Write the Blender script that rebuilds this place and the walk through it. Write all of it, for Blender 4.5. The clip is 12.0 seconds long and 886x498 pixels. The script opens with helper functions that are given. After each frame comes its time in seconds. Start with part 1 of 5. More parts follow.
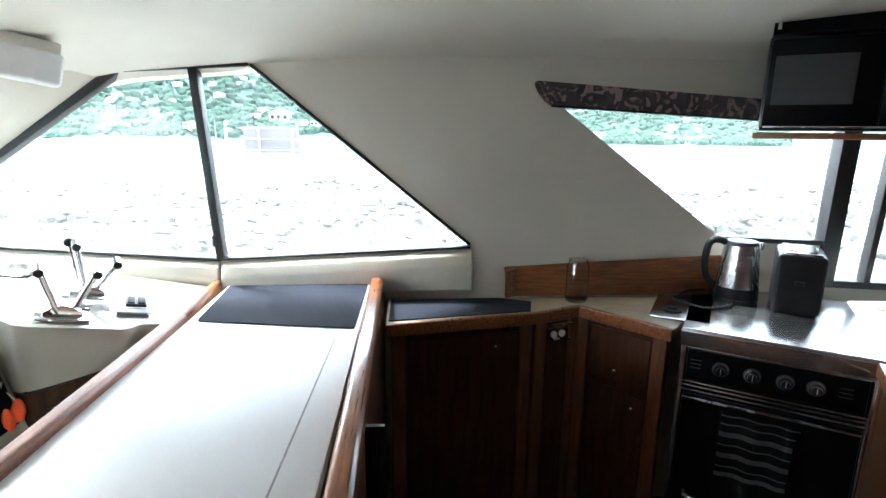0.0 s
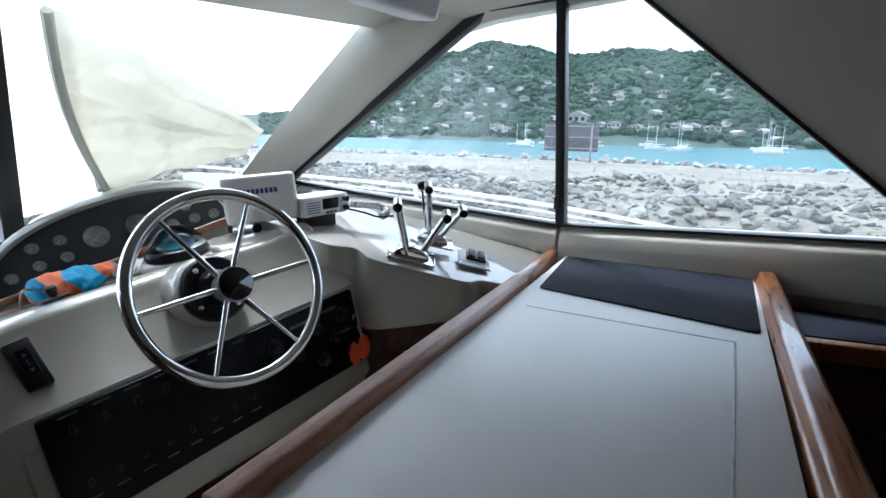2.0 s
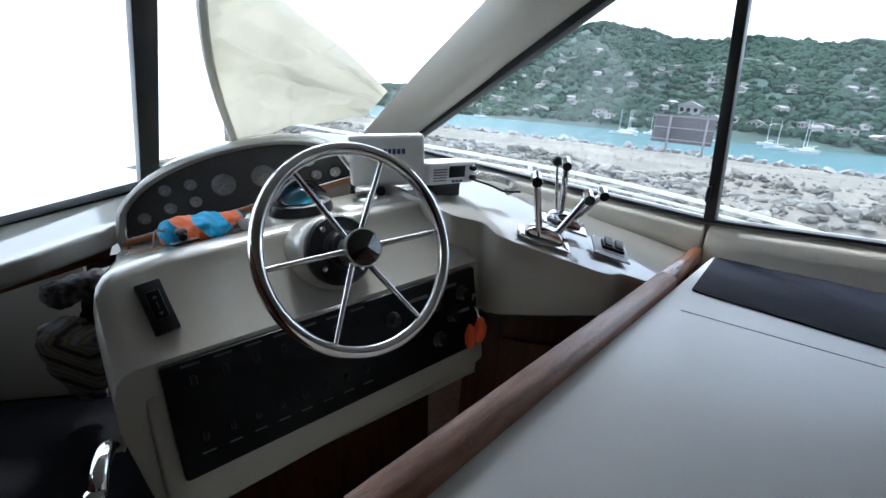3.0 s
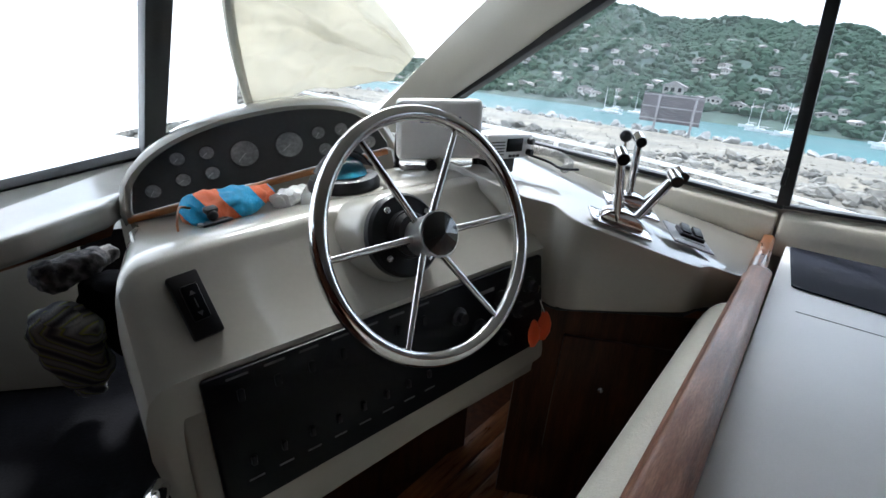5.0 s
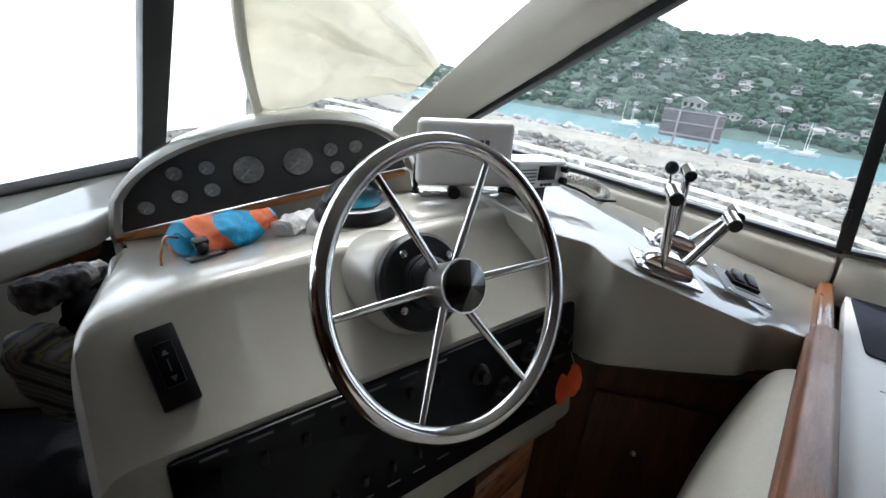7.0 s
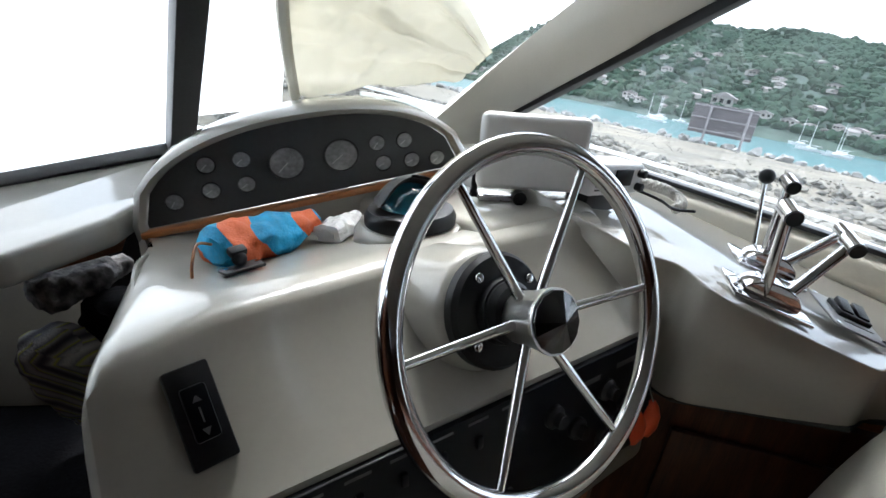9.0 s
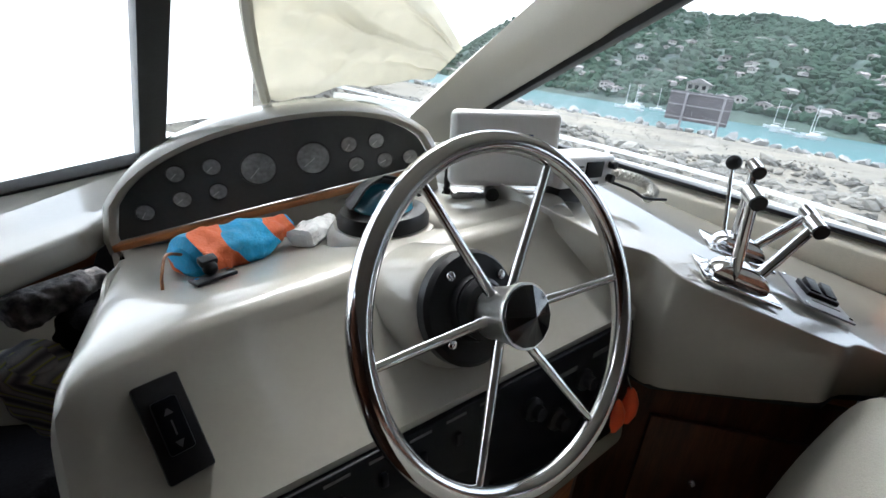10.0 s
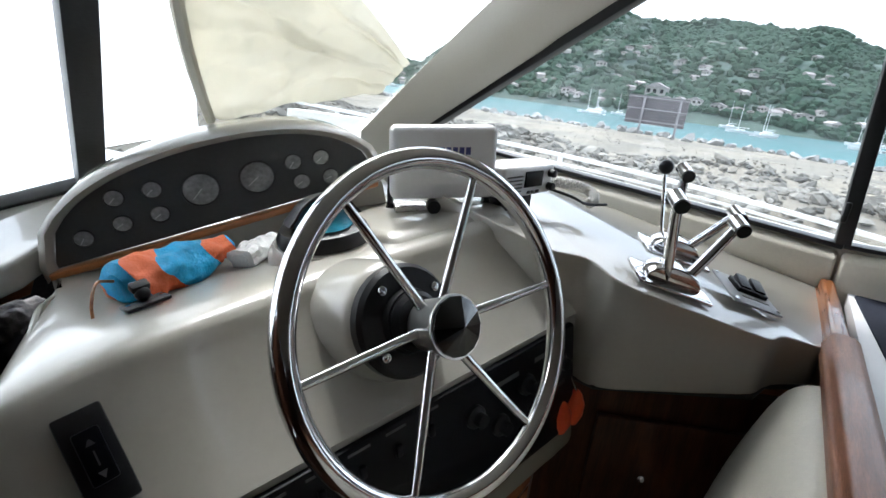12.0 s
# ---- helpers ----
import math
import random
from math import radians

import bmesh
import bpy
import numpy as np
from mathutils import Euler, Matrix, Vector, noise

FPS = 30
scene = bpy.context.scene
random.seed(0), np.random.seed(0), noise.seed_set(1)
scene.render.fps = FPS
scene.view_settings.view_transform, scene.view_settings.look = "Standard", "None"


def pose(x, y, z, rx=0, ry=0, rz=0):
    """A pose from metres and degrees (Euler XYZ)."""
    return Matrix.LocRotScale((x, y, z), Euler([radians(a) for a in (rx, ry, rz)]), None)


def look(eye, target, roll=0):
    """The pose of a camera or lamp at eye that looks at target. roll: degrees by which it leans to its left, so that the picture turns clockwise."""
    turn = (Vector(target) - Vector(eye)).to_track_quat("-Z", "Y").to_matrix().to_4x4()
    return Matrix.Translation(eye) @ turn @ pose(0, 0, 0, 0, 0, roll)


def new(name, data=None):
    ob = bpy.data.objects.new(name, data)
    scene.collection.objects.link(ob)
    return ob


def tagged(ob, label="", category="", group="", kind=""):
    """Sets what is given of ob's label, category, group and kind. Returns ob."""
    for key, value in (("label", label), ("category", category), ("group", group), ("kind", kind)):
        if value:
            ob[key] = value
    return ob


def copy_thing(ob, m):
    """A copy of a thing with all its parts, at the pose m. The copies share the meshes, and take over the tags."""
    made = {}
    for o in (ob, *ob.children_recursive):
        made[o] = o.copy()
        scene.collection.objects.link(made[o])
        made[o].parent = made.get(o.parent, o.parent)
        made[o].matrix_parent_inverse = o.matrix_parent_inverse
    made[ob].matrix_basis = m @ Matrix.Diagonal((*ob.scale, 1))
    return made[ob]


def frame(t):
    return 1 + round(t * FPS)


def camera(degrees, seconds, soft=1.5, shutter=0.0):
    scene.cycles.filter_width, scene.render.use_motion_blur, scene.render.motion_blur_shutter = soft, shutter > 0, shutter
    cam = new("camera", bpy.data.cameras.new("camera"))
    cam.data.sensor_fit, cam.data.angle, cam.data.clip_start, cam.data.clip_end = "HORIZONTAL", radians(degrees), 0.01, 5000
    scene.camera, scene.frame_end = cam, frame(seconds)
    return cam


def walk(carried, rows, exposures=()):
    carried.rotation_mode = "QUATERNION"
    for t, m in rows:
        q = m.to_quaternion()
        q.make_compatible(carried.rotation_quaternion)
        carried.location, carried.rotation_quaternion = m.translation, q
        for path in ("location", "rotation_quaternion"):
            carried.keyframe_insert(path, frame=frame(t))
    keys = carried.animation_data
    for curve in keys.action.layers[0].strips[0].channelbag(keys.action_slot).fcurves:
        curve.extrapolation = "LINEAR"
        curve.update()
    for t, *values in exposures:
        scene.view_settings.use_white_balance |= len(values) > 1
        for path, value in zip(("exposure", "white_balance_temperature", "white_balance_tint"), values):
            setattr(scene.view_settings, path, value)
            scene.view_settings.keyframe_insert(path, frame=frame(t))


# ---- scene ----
cam = camera(81.0, 12.0)
PATH = [
    (0.0, (-0.835, -0.688, 1.695), (1.111, -0.811, 1.250), 0.6),
    (0.5, (-0.771, -0.531, 1.624), (1.193, -0.497, 1.245), 2.4),
    (1.0, (-0.685, -0.468, 1.579), (1.257, -0.172, 1.204), 0.9),
    (1.5, (-0.634, -0.453, 1.552), (1.243, 0.103, 1.142), 0.8),
    (2.0, (-0.541, -0.398, 1.511), (1.190, 0.496, 1.060), 1.0),
    (2.5, (-0.502, -0.317, 1.489), (1.114, 0.750, 0.990), 3.0),
    (3.2, (-0.497, -0.214, 1.464), (1.037, 0.943, 0.909), 5.2),
    (5.0, (-0.474, -0.013, 1.430), (1.095, 1.057, 0.805), 6.6),
    (5.5, (-0.448, 0.014, 1.424), (1.119, 1.076, 0.779), 6.9),
    (6.0, (-0.417, 0.023, 1.432), (1.103, 1.143, 0.773), 8.1),
    (6.5, (-0.401, 0.041, 1.435), (1.109, 1.183, 0.790), 7.2),
    (7.0, (-0.378, 0.086, 1.449), (1.170, 1.195, 0.838), 8.7),
    (9.0, (-0.327, 0.222, 1.436), (1.173, 1.370, 0.776), 10.3),
    (9.5, (-0.327, 0.222, 1.436), (1.180, 1.355, 0.769), 10.4),
    (10.0, (-0.318, 0.208, 1.443), (1.215, 1.309, 0.779), 8.3),
    (10.5, (-0.303, 0.182, 1.449), (1.277, 1.223, 0.801), 7.0),
    (11.0, (-0.297, 0.169, 1.457), (1.299, 1.190, 0.818), 6.5),
    (11.5, (-0.298, 0.166, 1.458), (1.305, 1.186, 0.834), 6.9),
    (12.0, (-0.299, 0.164, 1.459), (1.304, 1.189, 0.841), 6.8),
]
walk(cam, [(t, look(eye, target, roll)) for t, eye, target, roll in PATH],
     [(0.0, 3.3, 5700, 3), (0.6, 2.5, 5700, 3), (1.2, 1.88, 5400, 4), (2.0, 1.35, 5350, 6), (3.0, 1.18, 5450, 7), (6.0, 1.32, 5800, 8), (12.0, 1.28, 5900, 8)])

# ---- sky, sun ----
world = bpy.data.worlds.new("sky")
scene.world = world
world.use_nodes = True
wn = world.node_tree
sky = wn.nodes.new("ShaderNodeTexSky")
sky.sky_type = 'NISHITA'
sky.sun_disc = False
sky.sun_elevation, sky.sun_rotation = radians(52), radians(40)
sky.air_density, sky.dust_density, sky.ozone_density = 1.0, 4.0, 1.0
mix = wn.nodes.new("ShaderNodeMix")
mix.data_type = 'RGBA'
mix.inputs[0].default_value = 0.6
mix.inputs[7].default_value = (9.0, 9.4, 9.8, 1)
wn.links.new(sky.outputs[0], mix.inputs[6])
wn.links.new(mix.outputs[2], wn.nodes["Background"].inputs[0])
wn.nodes["Background"].inputs[1].default_value = 0.15
sun = new("sun", bpy.data.lights.new("sun", 'SUN'))
sun.data.energy, sun.data.angle, sun.data.color = 1.4, radians(10), (1, 0.95, 0.88)
sun.matrix_world = look((6, 8, 14), (0, 0, 0))


# ---- materials ----
def material(name, color, rough=0.5, metal=0.0, var=0.12, scale=8.0, fine=0.0, fine_scale=120.0, bump=0.0, bump_scale=200.0,
             coat=0.0, spec=0.5, stretch=(1, 1, 1), color2=None, random=0.0):
    m = bpy.data.materials.new(name)
    m.use_nodes = True
    n, l = m.node_tree.nodes, m.node_tree.links
    b = n["Principled BSDF"]
    b.inputs["Roughness"].default_value, b.inputs["Metallic"].default_value = rough, metal
    b.inputs["Specular IOR Level"].default_value, b.inputs["Coat Weight"].default_value = spec, coat
    b.inputs["Coat Roughness"].default_value = 0.06
    co = n.new("ShaderNodeTexCoord")
    mp = n.new("ShaderNodeMapping")
    mp.inputs["Scale"].default_value = stretch
    l.new(co.outputs["Object"], mp.inputs["Vector"])
    t1 = n.new("ShaderNodeTexNoise")
    t1.inputs["Scale"].default_value, t1.inputs["Detail"].default_value = scale, 6
    l.new(mp.outputs[0], t1.inputs["Vector"])
    ramp = n.new("ShaderNodeValToRGB")
    c2 = color2 or tuple(c * (1 - var) for c in color)
    c1 = color if color2 else tuple(min(1, c * (1 + var * 0.6)) for c in color)
    ramp.color_ramp.elements[0].position, ramp.color_ramp.elements[1].position = 0.32, 0.68
    ramp.color_ramp.elements[0].color, ramp.color_ramp.elements[1].color = (*c2, 1), (*c1, 1)
    l.new(t1.outputs[0], ramp.inputs[0])
    out = ramp.outputs[0]
    if fine or random:
        t2 = n.new("ShaderNodeTexNoise")
        t2.inputs["Scale"].default_value, t2.inputs["Detail"].default_value = fine_scale, 3
        l.new(mp.outputs[0], t2.inputs["Vector"])
        hsv = n.new("ShaderNodeHueSaturation")
        mr = n.new("ShaderNodeMapRange")
        mr.inputs[1].default_value, mr.inputs[2].default_value = 0.25, 0.75
        mr.inputs[3].default_value, mr.inputs[4].default_value = 1 - fine, 1 + fine
        l.new(t2.outputs[0], mr.inputs[0])
        l.new(out, hsv.inputs["Color"])
        if random:
            info = n.new("ShaderNodeObjectInfo")
            geo = n.new("ShaderNodeNewGeometry")
            add = n.new("ShaderNodeMath")
            add.operation = 'ADD'
            fr = n.new("ShaderNodeMath")
            fr.operation = 'FRACT'
            l.new(info.outputs["Random"], add.inputs[0])
            l.new(geo.outputs["Random Per Island"], add.inputs[1])
            l.new(add.outputs[0], fr.inputs[0])
            mr2 = n.new("ShaderNodeMapRange")
            mr2.inputs[3].default_value, mr2.inputs[4].default_value = 1 - random, 1 + random
            l.new(fr.outputs[0], mr2.inputs[0])
            mul = n.new("ShaderNodeMath")
            mul.operation = 'MULTIPLY'
            l.new(mr.outputs[0], mul.inputs[0])
            l.new(mr2.outputs[0], mul.inputs[1])
            l.new(mul.outputs[0], hsv.inputs["Value"])
        else:
            l.new(mr.outputs[0], hsv.inputs["Value"])
        out = hsv.outputs[0]
    l.new(out, b.inputs["Base Color"])
    rr = n.new("ShaderNodeMapRange")
    rr.inputs[3].default_value, rr.inputs[4].default_value = max(0.02, rough * 0.85), min(1, rough * 1.2)
    l.new(t1.outputs[0], rr.inputs[0])
    l.new(rr.outputs[0], b.inputs["Roughness"])
    if bump:
        t3 = n.new("ShaderNodeTexNoise")
        t3.inputs["Scale"].default_value, t3.inputs["Detail"].default_value = bump_scale, 4
        l.new(mp.outputs[0], t3.inputs["Vector"])
        bp = n.new("ShaderNodeBump")
        bp.inputs["Strength"].default_value, bp.inputs["Distance"].default_value = bump, 0.004
        l.new(t3.outputs[0], bp.inputs["Height"])
        l.new(bp.outputs[0], b.inputs["Normal"])
    return m


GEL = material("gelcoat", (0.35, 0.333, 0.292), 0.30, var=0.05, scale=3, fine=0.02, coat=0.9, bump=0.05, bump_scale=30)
LINER = material("headliner_vinyl", (0.66, 0.63, 0.55), 0.55, var=0.06, scale=2.5, fine=0.03, fine_scale=300, bump=0.15, bump_scale=600)
VINYL = material("cushion_vinyl", (0.72, 0.68, 0.58), 0.42, var=0.07, scale=5, fine=0.03, bump=0.25, bump_scale=350)
LAMINATE = material("white_laminate", (0.84, 0.84, 0.85), 0.40, var=0.04, scale=4, fine=0.02, fine_scale=400)
TEAK = material("varnished_teak", (0.34, 0.13, 0.045), 0.28, var=0.35, scale=9, stretch=(1.2, 14, 14), fine=0.22, fine_scale=40, coat=0.5, bump=0.08, bump_scale=120,
                color2=(0.17, 0.055, 0.02))
TEAK_Y = material("varnished_teak_crossways", (0.32, 0.125, 0.045), 0.3, var=0.35, scale=9, stretch=(14, 1.2, 14), fine=0.22, fine_scale=40, coat=0.4,
                  bump=0.08, bump_scale=120, color2=(0.16, 0.055, 0.02))
WORN = material("worn_teak", (0.38, 0.18, 0.105), 0.4, scale=7, stretch=(1.5, 12, 12), fine=0.3, fine_scale=60, coat=0.15, bump=0.2, bump_scale=150, color2=(0.20, 0.07, 0.032))
TEAK_V = material("upright_teak", (0.20, 0.075, 0.028), 0.35, scale=8, stretch=(14, 14, 1.2), fine=0.2, fine_scale=40, coat=0.3, bump=0.08, bump_scale=120, color2=(0.11, 0.038, 0.015))
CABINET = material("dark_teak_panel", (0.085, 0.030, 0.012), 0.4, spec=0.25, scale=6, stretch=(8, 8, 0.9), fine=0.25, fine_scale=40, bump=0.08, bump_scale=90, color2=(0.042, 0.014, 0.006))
MAT = material("grey_non_slip_mat", (0.026, 0.030, 0.046), 0.75, spec=0.15, var=0.2, scale=6, fine=0.3, fine_scale=260, bump=0.7, bump_scale=420)
RUBBER = material("black_frame", (0.014, 0.015, 0.017), 0.42, var=0.3, scale=14, fine=0.2, bump=0.1)
PLASTIC = material("black_plastic", (0.010, 0.010, 0.012), 0.38, spec=0.3, var=0.25, scale=20, fine=0.15, bump=0.08, bump_scale=500)
PANELB = material("switch_panel_black", (0.005, 0.0055, 0.008), 0.30, var=0.2, scale=10, fine=0.15, spec=0.12)
GREYP = material("gauge_panel_grey", (0.042, 0.044, 0.047), 0.5, var=0.12, scale=20, fine=0.1, bump=0.15, bump_scale=700)
CHROME = material("polished_stainless", (0.66, 0.66, 0.67), 0.09, metal=1, var=0.05, scale=12)
BRUSHED = material("brushed_stainless", (0.55, 0.55, 0.56), 0.26, metal=1, var=0.08, scale=20, stretch=(1, 12, 1), fine=0.06)
WHITEP = material("white_plastic", (0.80, 0.80, 0.81), 0.35, var=0.05, scale=8, fine=0.02)
CREAMP = material("cream_counter", (0.55, 0.46, 0.33), 0.35, var=0.12, scale=30, fine=0.1)
FAINT = material("faint_print", (0.09, 0.09, 0.09), 0.6, var=0.1, scale=60)
PRINT = material("white_print", (0.55, 0.55, 0.55), 0.6, var=0.08, scale=60)
DIMPRINT = material("worn_print", (0.10, 0.10, 0.10), 0.6, var=0.2, scale=80)
BLUEPRINT = material("blue_print", (0.05, 0.06, 0.22), 0.5, var=0.1, scale=60)
GAUGEF = material("gauge_face", (0.25, 0.255, 0.26), 0.3, var=0.35, scale=22, fine=0.3, fine_scale=130, coat=0.6)
FLOATO = material("orange_foam", (0.75, 0.085, 0.015), 0.5, var=0.15, scale=25, bump=0.2)
CLEARBAG = material("crumpled_film", (0.76, 0.75, 0.74), 0.25, var=0.2, scale=30, bump=0.5, bump_scale=90)
# black cloth; also paints deep shade onto the bow bulkhead and companionway sole
DARK = material("dark_cloth_and_shade", (0.010, 0.010, 0.012), 0.9, spec=0.1, var=0.3, scale=12, fine=0.2, bump=0.5, bump_scale=120)
GREEN = material("green_bag", (0.012, 0.09, 0.03), 0.45, var=0.4, scale=12, bump=0.5, bump_scale=60)
def cloth_sheet(name, color, through_light, **kw):
    """Thin cloth that lets part of the light through."""
    m = material(name, color, 0.85, **kw)
    n, l = m.node_tree.nodes, m.node_tree.links
    b = n["Principled BSDF"]
    tr = n.new("ShaderNodeBsdfTranslucent")
    l.new(b.inputs["Base Color"].links[0].from_socket, tr.inputs["Color"])
    mx = n.new("ShaderNodeMixShader")
    mx.inputs[0].default_value = through_light
    l.new(b.outputs[0], mx.inputs[1])
    l.new(tr.outputs[0], mx.inputs[2])
    l.new(mx.outputs[0], n["Material Output"].inputs[0])
    return m


CANVAS = cloth_sheet("canvas_cover", (0.82, 0.79, 0.70), 0.55, var=0.08, scale=4, fine=0.05, fine_scale=200, bump=0.5, bump_scale=9)
for nd in CANVAS.node_tree.nodes:
    if nd.type == 'BUMP':
        nd.inputs["Distance"].default_value = 0.05
# darker copy of the canvas, with the hem's shadow put into its colour
HEM = cloth_sheet("shaded_canvas_hem", (0.50, 0.47, 0.38), 0.25, var=0.1, scale=10)
WHITECLOTH = cloth_sheet("white_cover", (0.93, 0.93, 0.92), 0.8, var=0.02, scale=3)
DECK = material("white_deck", (0.80, 0.80, 0.79), 0.4, var=0.06, scale=6, fine=0.03)
GRAVEL = material("gravel", (0.255, 0.225, 0.172), 0.9, scale=0.35, fine=0.35, fine_scale=9, bump=1.0, bump_scale=14, color2=(0.13, 0.118, 0.096))
ROCK = material("quarry_rock", (0.24, 0.228, 0.20), 0.85, scale=2.2, fine=0.3, fine_scale=14, bump=0.8, bump_scale=12, random=0.5, color2=(0.11, 0.098, 0.080))
PALEROCK = material("pale_boulder", (0.40, 0.39, 0.37), 0.85, scale=1.6, fine=0.22, fine_scale=10, bump=0.8, bump_scale=9, random=0.25, color2=(0.25, 0.245, 0.235))
# bluer greens: distance haze is mixed into the hill and bush colours
FOREST = material("hazed_wooded_hill", (0.050, 0.082, 0.062), 0.9, scale=0.012, fine=0.4, fine_scale=0.16, color2=(0.026, 0.055, 0.045))
BUSH = material("hazed_bush_foliage", (0.050, 0.082, 0.056), 0.95, scale=0.014, fine=0.2, fine_scale=0.6, random=0.22, color2=(0.026, 0.055, 0.036), spec=0.1)
HOUSEW = material("house_wall", (0.50, 0.48, 0.45), 0.7, scale=0.2, fine=0.1, random=0.3, color2=(0.42, 0.38, 0.34))
ROOFM = material("house_roof", (0.22, 0.19, 0.18), 0.7, scale=0.2, random=0.5, color2=(0.33, 0.30, 0.29))
SIGNB = material("weathered_grey_board", (0.13, 0.115, 0.12), 0.8, scale=1.2, fine=0.2, fine_scale=14, bump=0.3, bump_scale=30, color2=(0.085, 0.078, 0.085))
SIGNP = material("galvanised_post", (0.28, 0.26, 0.27), 0.6, var=0.2, scale=4)
ALU = material("mast_white", (0.74, 0.74, 0.74), 0.4, var=0.1, scale=1)


def glass(name, tint, rough=0.0):
    m = bpy.data.materials.new(name)
    m.use_nodes = True
    b = m.node_tree.nodes["Principled BSDF"]
    b.inputs["Transmission Weight"].default_value, b.inputs["Roughness"].default_value = 1.0, rough
    b.inputs["Base Color"].default_value, b.inputs["IOR"].default_value = (*tint, 1), 1.45
    return m


def hazed_glass():
    """Window glass with a thin, streaky salt film, its veil doubling as distance haze."""
    m = glass("window_glass", (0.97, 0.985, 0.98))
    n, l = m.node_tree.nodes, m.node_tree.links
    film = n.new("ShaderNodeBsdfTranslucent")
    film.inputs["Color"].default_value = (0.85, 0.9, 0.92, 1)
    co = n.new("ShaderNodeTexCoord")
    mp = n.new("ShaderNodeMapping")
    mp.inputs["Scale"].default_value = (5, 5, 0.7)
    no = n.new("ShaderNodeTexNoise")
    no.inputs["Scale"].default_value, no.inputs["Detail"].default_value = 2.0, 4
    mr = n.new("ShaderNodeMapRange")
    mr.inputs[1].default_value, mr.inputs[2].default_value, mr.inputs[3].default_value, mr.inputs[4].default_value = 0.35, 0.75, 0.010, 0.028
    mx = n.new("ShaderNodeMixShader")
    l.new(co.outputs["Object"], mp.inputs["Vector"])
    l.new(mp.outputs[0], no.inputs["Vector"])
    l.new(no.outputs[0], mr.inputs[0])
    l.new(mr.outputs[0], mx.inputs[0])
    l.new(n["Principled BSDF"].outputs[0], mx.inputs[1])
    l.new(film.outputs[0], mx.inputs[2])
    l.new(mx.outputs[0], n["Material Output"].inputs[0])
    return m


GLASS = hazed_glass()
CLEAR = glass("clear_glass", (0.96, 0.98, 0.98), 0.02)
DOME = glass("compass_dome", (0.75, 0.93, 0.97), 0.0)


def water_material():
    m = material("sea_water", (0.024, 0.105, 0.110), 0.45, var=0.25, scale=0.02, spec=0.1, bump=0.5, bump_scale=0.9)
    for nd in m.node_tree.nodes:
        if nd.type == 'BUMP':
            nd.inputs["Distance"].default_value = 0.12
    return m


WATER = water_material()


def floral_material():
    m = material("floral_fabric", (0.10, 0.085, 0.095), 0.85, scale=18, color2=(0.035, 0.03, 0.04), bump=0.4, bump_scale=300)
    n, l = m.node_tree.nodes, m.node_tree.links
    b = n["Principled BSDF"]
    old = b.inputs["Base Color"].links[0].from_socket
    v = n.new("ShaderNodeTexNoise")
    v.inputs["Scale"].default_value, v.inputs["Distortion"].default_value = 17, 2.2
    l.new(n["Mapping"].outputs[0], v.inputs["Vector"])
    r = n.new("ShaderNodeValToRGB")
    r.color_ramp.elements[0].position, r.color_ramp.elements[1].position = 0.52, 0.60
    l.new(v.outputs[0], r.inputs[0])
    mx = n.new("ShaderNodeMix")
    mx.data_type = 'RGBA'
    mx.inputs[7].default_value = (0.36, 0.25, 0.24, 1)
    l.new(r.outputs[0], mx.inputs[0])
    l.new(old, mx.inputs[6])
    l.new(mx.outputs[2], b.inputs["Base Color"])
    return m


FLORAL = floral_material()


def striped_material():
    m = material("striped_towel", (0.42, 0.42, 0.40), 0.9, var=0.2, scale=30, bump=0.5, bump_scale=200)
    n, l = m.node_tree.nodes, m.node_tree.links
    b = n["Principled BSDF"]
    w = n.new("ShaderNodeTexWave")
    w.inputs["Scale"].default_value, w.inputs["Distortion"].default_value = 7, 2
    w.bands_direction = 'DIAGONAL'
    l.new(n["Mapping"].outputs[0], w.inputs["Vector"])
    r = n.new("ShaderNodeValToRGB")
    e = r.color_ramp.elements
    e[0].color, e[1].color = (0.10, 0.10, 0.12, 1), (0.55, 0.55, 0.52, 1)
    for p, c in ((0.4, (0.5, 0.5, 0.47, 1)), (0.6, (0.5, 0.52, 0.12, 1)), (0.75, (0.25, 0.25, 0.28, 1))):
        k = e.new(p)
        k.color = c
    l.new(w.outputs[0], r.inputs[0])
    l.new(r.outputs[0], b.inputs["Base Color"])
    return m


STRIPED = striped_material()


# ---- mesh helpers ----
def finish(bm, smooth=0.6):
    bmesh.ops.recalc_face_normals(bm, faces=bm.faces)
    me = bpy.data.meshes.new("mesh")
    bm.to_mesh(me)
    bm.free()
    if smooth:
        for p in me.polygons:
            p.use_smooth = True
        me.set_sharp_from_angle(angle=smooth)
    return me


def part(name, bm, material_, parent=None, label="", smooth=0.6):
    me = finish(bm, smooth)
    me.materials.append(material_)
    ob = new(name, me)
    if parent:
        ob.parent = parent
    return tagged(ob, label)


def thing(name, label, category, group="", kind="", at=None):
    ob = new(name)
    ob.empty_display_size = 0.05
    if at is not None:
        ob.matrix_world = at
    return tagged(ob, label, category, group, kind)


def bevel(bm, w, seg=2, limit=0.5):
    es = [e for e in bm.edges if len(e.link_faces) == 2 and e.calc_face_angle(0) > limit]
    if w > 0 and es:
        bmesh.ops.bevel(bm, geom=es, offset=w, segments=seg, profile=0.5, affect='EDGES', clamp_overlap=True)
    return bm


def box(sx, sy, sz, m=None, w=0.0, seg=2, bm=None):
    b = bmesh.new()
    bmesh.ops.create_cube(b, size=1, matrix=Matrix.Diagonal((sx, sy, sz, 1)))
    bevel(b, w, seg)
    return join(bm, b, m)


